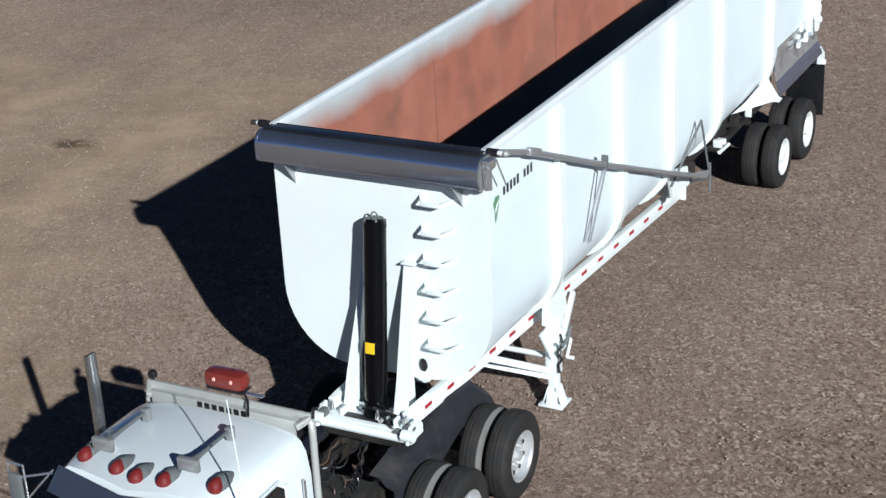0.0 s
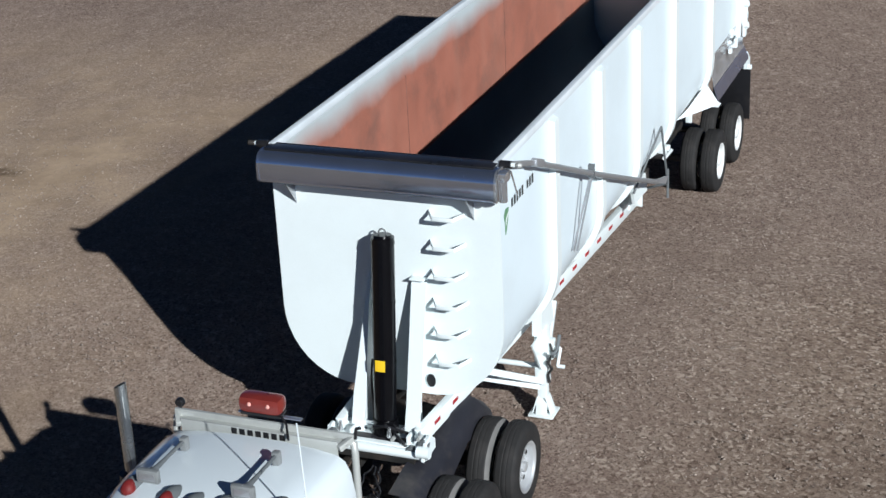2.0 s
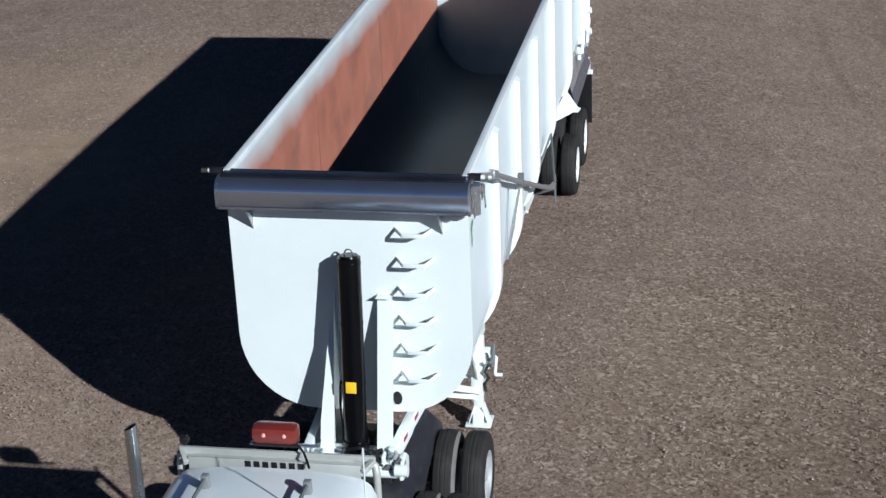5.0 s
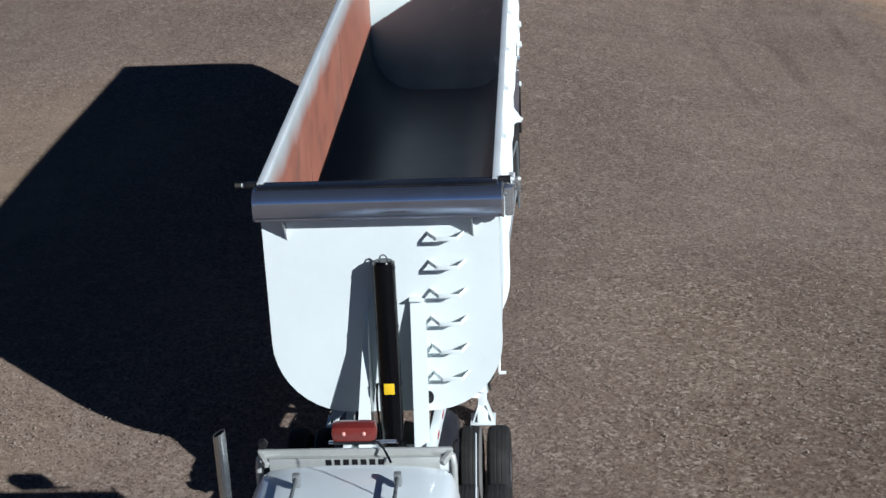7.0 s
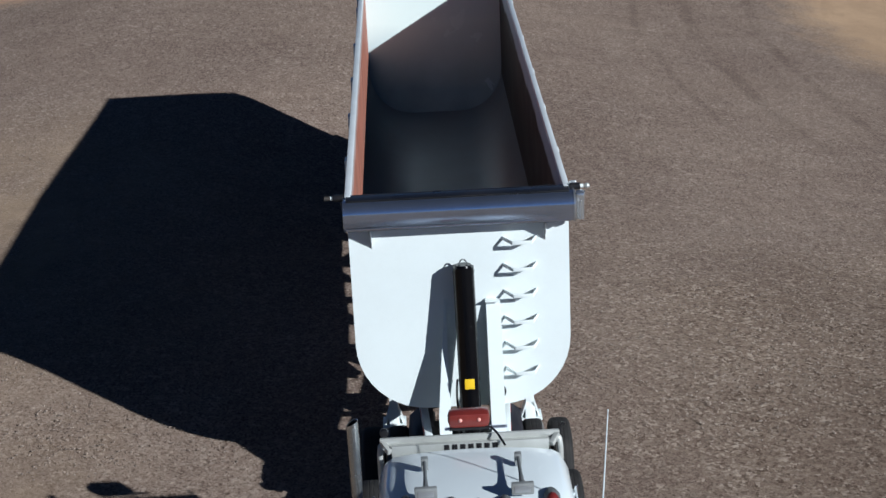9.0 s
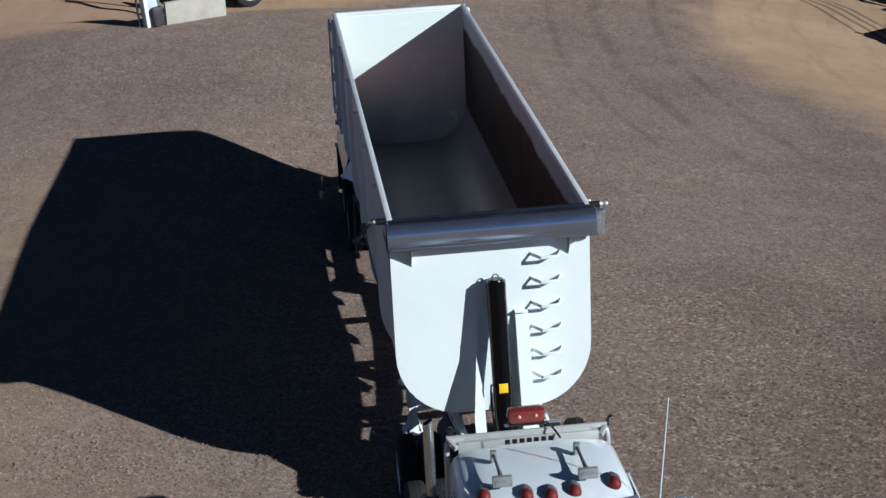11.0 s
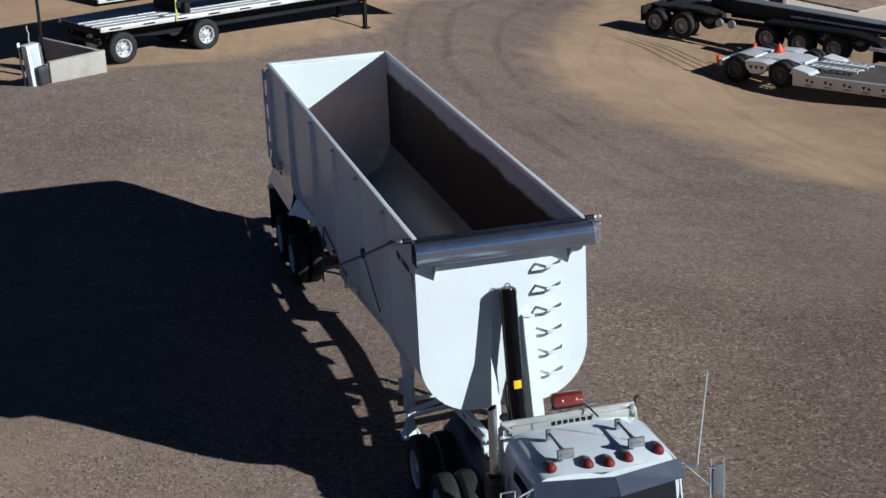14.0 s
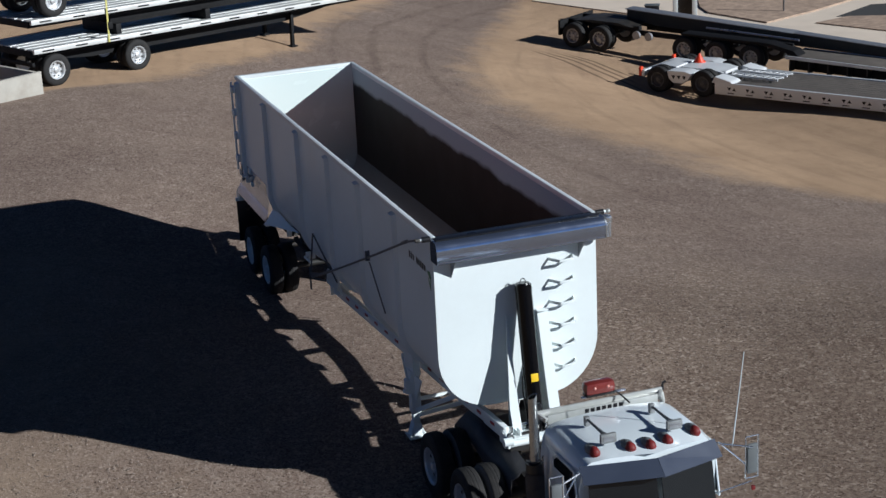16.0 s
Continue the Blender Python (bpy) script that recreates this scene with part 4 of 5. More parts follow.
        part("air_tank", tube((sx * 0.35, 8.75, 0.9), (sx * 0.35, 9.6, 0.9), 0.13, seg=20), M_FRAME, T)
        part("tool_box", box((sx * 0.9, 7.25, 1.24), (0.12, 0.34, 0.24), 0.02), M_FRAME, T)
    return T


build_trailer()


def build_tarp():
    K = thing("tarp_cover_system", 0, 0, 3.8, "aluminium tarp housing with black roller, bolted on the trailer", "tarp system")
    K.matrix_world = Matrix.Identity(4)
    prof = [(-0.02, 3.80), (-0.275, 3.80), (-0.288, 3.815), (-0.294, 3.85), (-0.291, 3.985), (-0.283, 4.03), (-0.268, 4.062), (-0.248, 4.086), (-0.222, 4.102), (-0.19, 4.112), (-0.06, 4.115), (-0.02, 4.10)]
    part("housing", prism(prof, -1.30, 1.33, "X"), M_HOUSING, K, "brushed aluminium tarp housing")
    for x, m in ((-1.305, M_HOUSING), (1.335, M_CHROME)):
        part("end_cap", prism([(a * 1.02, 4.0 + (z - 4.0) * 1.04) for a, z in prof], x - 0.012, x + 0.012, "X"), m, K)
    part("front_lip", box((0.0, -0.285, 3.815), (2.6, 0.012, 0.03), 0.003), M_HOUSING, K)
    part("roller", tube((-1.30, 0.035, 4.10), (1.30, 0.035, 4.10), 0.030, seg=16), M_BLACK, K, "black rolled mesh tarp")
    part("tarp_flap", box((0, -0.08, 4.124), (2.56, 0.18, 0.014), 0.006), M_BLACK, K, "black tarp flap lying on the housing")
    part("roller_bar", box((0, 0.085, 4.085), (2.5, 0.035, 0.022), 0.005), M_BLACK, K)
    for x in (-1.37, 1.36):
        part("roller_bearing", tube((x - 0.06, 0.0, 4.115), (x + 0.06, 0.0, 4.115), 0.042, seg=14), M_BLACK, K)
        s_ = 1 if x > 0 else -1
        part("end_collar", tube((x + s_ * 0.06, 0.0, 4.115), (x + s_ * 0.10, 0.0, 4.115), 0.024, seg=12), M_WHITE, K)
    part("end_pin", tube((-1.53, 0.0, 4.115), (-1.46, 0.0, 4.115), 0.030, 0.024), M_FRAME, K)
    part("end_knob", lathe([(-0.03, 0.0), (-0.028, 0.02), (0.0, 0.032), (0.03, 0.02), (0.032, 0.0)], 14, "X"), M_RACK, K, "pale end knob").matrix_local = Matrix.Translation((1.50, 0.0, 4.115))
    for x in (-1.02, 1.0):
        part("housing_bracket", prism([(-0.015, 3.805), (-0.265, 3.805), (-0.015, 3.47)], x - 0.006, x + 0.006, "X"), M_ARM, K, "triangular aluminium bracket")
        part("bracket_foot", box((x - 0.05, -0.15, 3.799), (0.10, 0.21, 0.008), 0.002), M_WHITE, K)
    # electric motor at the right end
    motor = part("motor", tube((1.40, -0.22, 3.80), (1.40, -0.22, 4.02), 0.044, seg=20), M_CHROME, K, "bright tarp motor")
    part("gearbox", box((1.40, -0.18, 4.06), (0.10, 0.15, 0.11), 0.025), M_CHROME, motor)
    part("cable", tube((1.46, -0.14, 4.1), (1.44, 0.1, 3.75), 0.010), M_CHROME, motor)
    # bent side arms with their pivots
    # the left arm's shade is put into its darker grey
    for sx, m, w in ((1, M_ARM, 1.0), (-1, M_SHADED_ARM, 0.55)):
        X = sx * 1.40
        pts = [(X, 0.0, 4.12), (X + sx * 0.02, 0.75, 3.87), (X + sx * 0.05, 2.75, 3.02), (X + sx * 0.01, 5.2, 2.02), (X, 6.1, 1.66)]
        part("tarp_arm", beam(pts[0], pts[1], 0.045 * w, 0.06 * w, 0.01), m, K, "aluminium tarp arm" if sx > 0 else "thin tarp arm, coloured dark for its shade")
        bm = bmesh.new()
        for p, q in zip(pts[1:], pts[2:]):
            add_tube(bm, p, q, 0.034 * w, seg=14)
        part("tarp_arm", bm, m, K, "aluminium tarp arm" if sx > 0 else "thin tarp arm, coloured dark for its shade")
        part("arm_knuckle", beam((X + sx * 0.02, 0.72, 3.885), (X + sx * 0.02, 0.98, 3.78), 0.07 * w, 0.095 * w, 0.015), m, K)
        part("elbow_clamp", box((X + sx * 0.05, 2.75, 3.05), (0.075, 0.04 * w + 0.01, 0.17), 0.008), M_HORN if sx > 0 else M_SHADED_ARM, K)
        bm = tube((X + sx * 0.03, 2.73, 2.95), (sx * 1.285, 2.50, 2.12), 0.012, seg=8)
        if sx > 0:
            add_tube(bm, (X + sx * 0.03, 2.83, 2.95), (sx * 1.285, 2.66, 2.05), 0.012, seg=8)
        part("tension_rod", bm, m, K)
        part("arm_tail", prism([(5.3, 2.02), (6.1, 1.70), (6.75, 1.52), (6.6, 1.45), (5.3, 1.94 if sx > 0 else 1.97)], X - 0.012, X + 0.012, "X"), m, K)
        bm = bmesh.new()
        add_tube(bm, (X, 6.35, 2.38), (X, 6.75, 1.40), 0.016, seg=8)
        add_tube(bm, (X, 6.35, 2.38), (sx * 1.1, 6.0, 1.5), 0.016, seg=8)
        add_tube(bm, (X, 6.75, 1.40), (sx * 0.95, 6.9, 1.2), 0.02, seg=8)
        add_tube(bm, (X, 6.75, 1.62), (X, 6.75, 1.18), 0.018, seg=8)
        part("spring_frame", bm, M_HORN if sx > 0 else m, K)
        part("pivot_plate", prism([(5.9, 1.75), (6.7, 1.55), (6.8, 1.25), (6.1, 1.3)], sx * 1.05, sx * 1.09, "X"), M_WHITE, K)
    return K


build_tarp()


# ---- the tractor ----
def build_tractor():
    g = -0.25
    T = thing("semi_tractor", 0, -2.5, g, "white day-cab semi tractor with red roof lamps, hitched to the trailer", "truck")
    base = Matrix.Translation((0, 0, 0))
    T.matrix_world = base
    RZ = 2.46
    # cab shell: a lofted, rounded box with a crowned roof
    prof = [(0.98, 0.95), (1.0, 1.6), (0.985, 2.05), (0.95, 2.28), (0.90, 2.385), (0.82, 2.44), (0.6, 2.475), (0.3, 2.495), (0.0, 2.50)]
    prof = [(x - 0.03, z) for x, z in prof[:-1]] + [(-0.03, 2.50)] + [(-0.03 - x, z) for x, z in reversed(prof[:-1])]
    rows_y = [(-3.12, 0.93, 0.0), (-3.17, 0.985, 0.0), (-3.30, 1.0, 0.0), (-3.9, 1.0, 0.0), (-4.12, 0.99, -0.01), (-4.33, 0.965, -0.045)]
    bm = bmesh.new()
    rows = []
    for y, sxz, dz in rows_y:
        row = []
        for x, z in prof:
            f = max(0.0, (z - 1.6) / 0.9)
            yy = y - ((0.25 if y < -4.2 else 0.16) * (1 - abs(x + 0.03) / 0.97) if y < -4.0 else 0) + (0.0 if y < -3.2 else 0.02 * f)
            row.append(bm.verts.new((-0.03 + (x + 0.03) * sxz, yy, 1.2 + (z - 1.2) * (sxz if z > 2.2 and y > -3.25 else 1) + dz * f)))
        rows.append(row)
    for a, b in zip(rows, rows[1:]):
        for i in range(len(a) - 1):
            bm.faces.new((a[i], a[i + 1], b[i + 1], b[i]))
    bm.faces.new(rows[0])
    bm.faces.new(rows[-1])
    cab = part("cab", bm, M_CAB, T, "glossy white cab with a crowned roof")
    # windscreen halves, visor
    for sx in (1, -1):
        bm = bmesh.new()
        xs = (-0.03 + sx * 0.03, -0.03 + sx * 0.86)
        v = [bm.verts.new(p) for p in ((xs[0], -4.60, 2.30), (xs[1], -4.37, 2.28), (xs[1], -4.52, 1.55), (xs[0], -4.76, 1.55))]
        bm.faces.new(v)
        part("windscreen", solid(bm, 0.012), M_GLASS, cab, "dark windscreen pane")
        bm = bmesh.new()
        x1 = -0.03 + sx * 0.97
        v = [bm.verts.new(p) for p in ((-0.03, -4.60, 2.39), (x1 - sx * 0.03, -4.32, 2.345), (x1 - sx * 0.01, -4.50, 2.17), (-0.03, -4.80, 2.22))]
        bm.faces.new(v)
        part("sun_visor", solid(bm, 0.012), M_VISOR, cab, "dark blue-grey metal sun visor")
        # side window, door seam, grab rail, mirror
        sd = -0.03 + sx * 0.972
        part("side_window", prism([(-3.62, 1.62), (-3.62, 2.15), (-3.72, 2.23), (-4.22, 2.22), (-4.36, 1.62)], sd - 0.004 + sx * 0.008, sd + 0.004 + sx * 0.008, "X"), M_GLASS, cab)
        fr = bmesh.new()
        ring = [(-3.58, 1.58), (-3.58, 2.17), (-3.70, 2.26), (-4.24, 2.25), (-4.40, 1.58)]
        for (ya, za), (yb, zb) in zip(ring, ring[1:] + ring[:1]):
            add_beam(fr, (sd + sx * 0.008, ya, za), (sd + sx * 0.008, yb, zb), 0.02, 0.03, 0.004)
        part("window_frame", fr, M_CAB, cab)
        part("door_handle", box((sd + sx * 0.02, -3.55, 1.42), (0.03, 0.14, 0.04), 0.01), M_CHROME, cab)
        part("grab_rail", tube((sd + sx * 0.05, -3.36, 1.2), (sd + sx * 0.05, -3.36, 2.1), 0.016), M_CHROME, cab)
        mx = sx * 1.36
        mir = part("mirror", box((mx, -4.50, 2.06), (0.15, 0.05, 0.42), 0.03), M_HORN, cab, "dull grey door mirror")
        bm = bmesh.new()
        for z0, z1 in ((2.30, 2.22), (1.62, 1.74)):
            add_tube(bm, (sd, -4.40, z0), (mx, -4.50, z1), 0.012, seg=8)
        loop = [(mx - 0.08, -4.48, 1.78), (mx + 0.10, -4.48, 1.78), (mx + 0.10, -4.48, 2.36), (mx - 0.08, -4.48, 2.36)]
        for p, q in zip(loop, loop[1:] + loop[:1]):
            add_tube(bm, p, q, 0.011, seg=8)
        add_tube(bm, (sd, -4.38, 2.32), (mx, -4.5, 1.9), 0.010, seg=8)
        part("mirror_bracket", bm, M_CHROME, mir)
        part("marker_lamp", box((mx + sx * 0.02, -4.5, 1.64), (0.05, 0.05, 0.06), 0.015), M_LENS, mir)
    # five roof marker lamps
    for x, y, z in ((-0.72, -4.20, 2.445), (-0.28, -4.31, 2.465), (-0.03, -4.37, 2.47), (0.23, -4.32, 2.465), (0.68, -4.20, 2.45)):
        bm = bmesh.new()
        bmesh.ops.create_uvsphere(bm, u_segments=16, v_segments=10, radius=1)
        for v in bm.verts:
            taper = 1.0 - 0.45 * max(0.0, v.co.y)
            v.co = Vector((x + v.co.x * 0.082 * taper, y + 0.06 + v.co.y * 0.17, z + v.co.z * 0.085 * taper))
        lamp = part("roof_lamp", bm, M_HORN, cab, "teardrop grey roof lamp")
        bm = bmesh.new()
        bmesh.ops.create_uvsphere(bm, u_segments=16, v_segments=10, radius=1)
        for v in bm.verts:
            v.co = Vector((x + v.co.x * 0.066 * (1 - 0.3 * v.co.y), y - 0.028 + v.co.y * 0.092, z + 0.010 + v.co.z * 0.080))
        part("lens", bm, M_LENS, lamp, "dull red lens")
    # air horns
    for x in (-0.52, 0.40):
        horn = part("air_horn", lathe([(0, 0.017), (0.35, 0.018), (0.52, 0.026), (0.60, 0.045), (0.63, 0.058)], 18, "Y"), M_HORN, cab, "dull metal roof air horn")
        horn.matrix_local = pose(x, -3.56, 2.605, 0, 0, 180)
        part("horn_bell", box((0, 0.655, 0), (0.215, 0.055, 0.125), 0.014), M_RIMGREY2, horn)
        part("bell_mouth", box((0, 0.684, 0), (0.15, 0.006, 0.065), 0.002), M_ARM, horn)
        part("horn_mount", box((0, 0.02, -0.03), (0.07, 0.07, 0.13), 0.012), M_RIMGREY2, horn)
        part("horn_mount", tube((0, 0.55, -0.13), (0, 0.55, -0.02), 0.012), M_CHROME, horn)
    # aerials
    part("whip_aerial", tube((1.12, -4.42, 2.24), (1.17, -4.60, 3.59), 0.009, 0.006, 8), M_CAB, cab, "pale whip aerial")
    part("aerial_mount", tube((0.9, -4.22, 2.26), (1.34, -4.55, 2.24), 0.012, seg=8), M_CHROME, cab)
    part("roof_vent", box((0.02, -4.40, 2.46), (0.03, 0.03, 0.02), 0.006), M_INK, cab)
    # headache rack with slots
    rack = part("headache_rack", box((-0.05, -2.955, 2.495), (1.84, 0.035, 0.10), 0.01), M_RACK, T, "pale aluminium headache rack behind the cab")
    part("shelf", box((-0.05, -3.015, 2.475), (1.78, 0.10, 0.014), 0.004), M_RACK, rack)
    part("slotted_panel", box((-0.05, -3.07, 2.425), (1.60, 0.02, 0.17), 0.006), M_RACK, rack)
    part("back_panel", box((-0.05, -2.985, 1.62), (1.50, 0.02, 1.6), 0.006), M_RACK, rack)
    for sx in (-1, 1):
        part("rack_wing", beam((-0.05 + sx * 0.90, -2.96, 2.50), (-0.05 + sx * 0.82, -3.09, 2.45), 0.05, 0.06, 0.008), M_RACK, rack)
        e = -0.05 + sx * 0.92
        part("rack_post", pipe([(-0.05 + sx * 0.72, -2.94, 2.50), (e - sx * 0.06, -2.95, 2.49), (e - sx * 0.01, -2.96, 2.45), (e, -2.97, 2.36), (e, -2.98, 0.75)], 0.036, 12), M_RACK, rack, "bent pale tube post")
    for k in range(7):
        part("rack_slot", box((-0.29 + 0.082 * k, -3.081, 2.470), (0.055, 0.006, 0.06), 0.001), M_BLACK, rack)
    for x in (-0.92,):
        lamp = part("work_lamp", lathe([(-0.03, 0.0), (-0.03, 0.036), (-0.015, 0.046), (0.02, 0.046), (0.03, 0.04), (0.03, 0.0)], 18, "Y"), M_BLACK, rack, "round black work lamp")
        lamp.matrix_local = Matrix.Translation((x, -2.94, 2.60))
        part("lamp_stem", tube((0, 0, -0.10), (0, 0, -0.035), 0.014, seg=8), M_BLACK, lamp)
    part("rack_hook", pipe([(0.88, -2.96, 2.50), (0.88, -2.95, 2.56), (0.89, -2.95, 2.60), (0.93, -2.95, 2.615)], 0.017), M_BLACK, rack)
    # beacon bar
    bm = box((-0.05, -2.93, 2.72), (0.43, 0.19, 0.17), 0.065)
    beacon = part("beacon", bm, M_BEACON, rack, "red warning beacon box")
    # sun glints of the beacon's inner reflectors, added as pale beads
    for x in (-0.14, 0.05):
        bm = bmesh.new()
        bmesh.ops.create_uvsphere(bm, u_segments=12, v_segments=8, radius=0.022, matrix=Matrix.Translation((x, -3.018, 2.735)))
        part("reflector", bm, M_GLINT, beacon, "pale pink glint of an inner reflector")
    part("beacon_base", box((-0.05, -2.93, 2.625), (0.40, 0.15, 0.03), 0.006), M_BLACK, beacon)
    part("beacon_bracket", beam((-0.30, -2.93, 2.60), (0.34, -2.93, 2.60), 0.05, 0.015), M_ALU, beacon)
    bm = pipe([(0.1, -2.95, 2.62), (0.17, -2.99, 2.63), (0.23, -3.03, 2.58), (0.30, -3.15, 2.50)], 0.012)
    part("beacon_cable", bm, M_BLACK, beacon)
    # exhaust stack on the left
    stack = part("exhaust_pipe", lathe([(2.05, 0.0), (2.05, 0.058), (3.0, 0.058), (2.995, 0.051), (2.6, 0.049), (2.6, 0.0)], 24, "Z"), M_STACK, T, "dull stainless exhaust stack with an open top")
    stack.matrix_local = Matrix.Translation((-1.21, -3.45, 0))
    for v in stack.data.vertices:
        if v.co.z > 2.9:
            v.co.z += v.co.x * 0.5
    muf = part("muffler", tube((0, 0, 0.7), (0, 0, 2.08), 0.115, seg=24), M_BLACK, stack, "black muffler")
    part("heat_shield", tube((0, 0, 1.0), (0, 0, 1.95), 0.125, seg=24), M_DARKGREY, muf)
    part("stack_clamp", tube((0, 0, 2.04), (0, 0, 2.10), 0.08, seg=20), M_BLACK, stack)
    # chassis
    for sx in (1, -1):
        part("chassis_rail", box((sx * 0.42, -2.6, 0.58), (0.09, 7.6, 0.26), 0.015), M_FRAME, T)
        tank = part("fuel_tank", lathe([(-3.9, 0.0), (-3.9, 0.27), (-3.87, 0.30), (-2.63, 0.30), (-2.6, 0.27), (-2.6, 0.0)], 28, "Y"), M_ALU, T)
        tank.matrix_local = Matrix.Translation((sx * 0.82, 0, 0.42))
        part("cab_step", box((sx * 1.0, -3.3, 0.75), (0.25, 1.2, 0.03), 0.006), M_ALU, T)
        # dark curved quarter flap ahead of and over the inside of the duals
        bm = bmesh.new()
        pr = [(1.22, 0.40), (1.05, 0.78), (0.72, 0.97), (0.2, 1.0), (-0.3, 0.86), (-0.8, 0.88), (-1.3, 0.80)]
        rows = [[bm.verts.new((sx * x, y, z + dz)) for y, z in pr] for x, dz in ((0.40, 0.06), (0.52, 0.03), (0.62, 0.0), (0.70, -0.10), (0.73, -0.34))]
        for a, b in zip(rows, rows[1:]):
            for i in range(len(pr) - 1):
                bm.faces.new((a[i], a[i + 1], b[i + 1], b[i]))
        rnd = random.Random(9)
        for v in bm.verts:
            v.co += Vector((0, rnd.uniform(-0.04, 0.04), rnd.uniform(-0.035, 0.035)))
        part("inner_flap", solid(bm, 0.01), M_DARKGREY, T, "creased dark grey splash flap")
        for y in (0.56, -0.80):
            wheel_parts(T, sx * 1.18, y, g + 0.52, sx, M_BRIGHT, dish=0.05, rim_label="bright disc wheel", sunlit_dust=True, hub=0.7)
        wheel_parts(T, sx * 1.05, -6.0, g + 0.52, sx, M_ALU, dual=False, dish=0.02, rim_label="bright steer wheel")
    for y in (0.56, -0.80):
        part("drive_axle", tube((-0.9, y, g + 0.52), (0.9, y, g + 0.52), 0.09), M_FRAME, T)
        bm = bmesh.new()
        bmesh.ops.create_uvsphere(bm, u_segments=16, v_segments=10, radius=0.2, matrix=Matrix.Translation((0, y, g + 0.52)))
        part("differential", bm, M_FRAME, T)
    part("fifth_wheel", prism([(-0.48, -0.75), (0.48, -0.75), (0.5, 0.05), (0.28, 0.45), (0.1, 0.5), (0.06, 0.1), (-0.06, 0.1), (-0.1, 0.5), (-0.28, 0.45), (-0.5, 0.05)], 0.90, 0.965, "Z"), M_FRAME, T, "greasy fifth-wheel plate")
    part("deck_plate", box((0, -1.9, 0.74), (0.95, 1.3, 0.02), 0.004), M_FRAME, T)
    rnd = random.Random(4)
    for k in range(6):
        # coiled lines that sag from the cab to the trailer
        p = Vector((-0.30 + 0.14 * k, -2.93, 1.25 + 0.12 * rnd.random()))
        q = Vector((-0.05 + 0.05 * k, -0.95 - 0.15 * rnd.random(), 0.98))
        sag, turns, wide = rnd.uniform(0.30, 0.5), rnd.choice((9, 12, 15)), rnd.uniform(0.035, 0.06)
        steps = turns * 7
        line = [p]
        for i in range(1, steps + 1):
            t = i / steps
            a = 2 * math.pi * turns * t
            f = wide * min(1.0, 6 * t, 6 * (1 - t))
            line.append(p.lerp(q, t) + Vector((0.10 * math.sin(5 * t + k) + f * math.cos(a), 0, -sag * math.sin(math.pi * t) + f * math.sin(a))))
        bm = pipe(line, 0.010, 6)
        part("air_line", bm, M_BLACK if k % 3 else M_HOSE, T, "coiled dark air and power line")
    # hood and front
    bm = bmesh.new()
    rows = []
    for y, w, z in ((-4.45, 0.85, 1.56), (-5.4, 0.72, 1.5), (-6.5, 0.62, 1.40), (-6.75, 0.58, 1.25)):
        rows.append([bm.verts.new(p) for p in ((w, y, 0.45), (w, y, z - 0.22), (w * 0.8, y, z - 0.04), (0, y, z), (-w * 0.8, y, z - 0.04), (-w, y, z - 0.22), (-w, y, 0.45))])
    for a, b in zip(rows, rows[1:]):
        for i in range(6):
            bm.faces.new((a[i], a[i + 1], b[i + 1], b[i]))
    bm.faces.new(rows[-1])
    part("hood", bm, M_CAB, T)
    for sx in (1, -1):
        bm = bmesh.new()
        pr = [(-5.35, 0.45), (-5.45, 0.75), (-5.75, 0.92), (-6.25, 0.92), (-6.6, 0.72), (-6.75, 0.4)]
        rows = [[bm.verts.new((sx * x, y, z)) for y, z in pr] for x in (0.6, 1.0, 1.2)]
        for a, b in zip(rows, rows[1:]):
            for i in range(len(pr) - 1):
                bm.faces.new((a[i], a[i + 1], b[i + 1], b[i]))
        part("front_fender", solid(bm, 0.015), M_CAB, T)
    part("grille", box((0, -6.78, 0.85), (0.95, 0.06, 0.7), 0.02), M_CHROME, T)
    part("bumper", box((0, -6.95, 0.3), (2.3, 0.12, 0.36), 0.03), M_CHROME, T)
    return T


build_tractor()


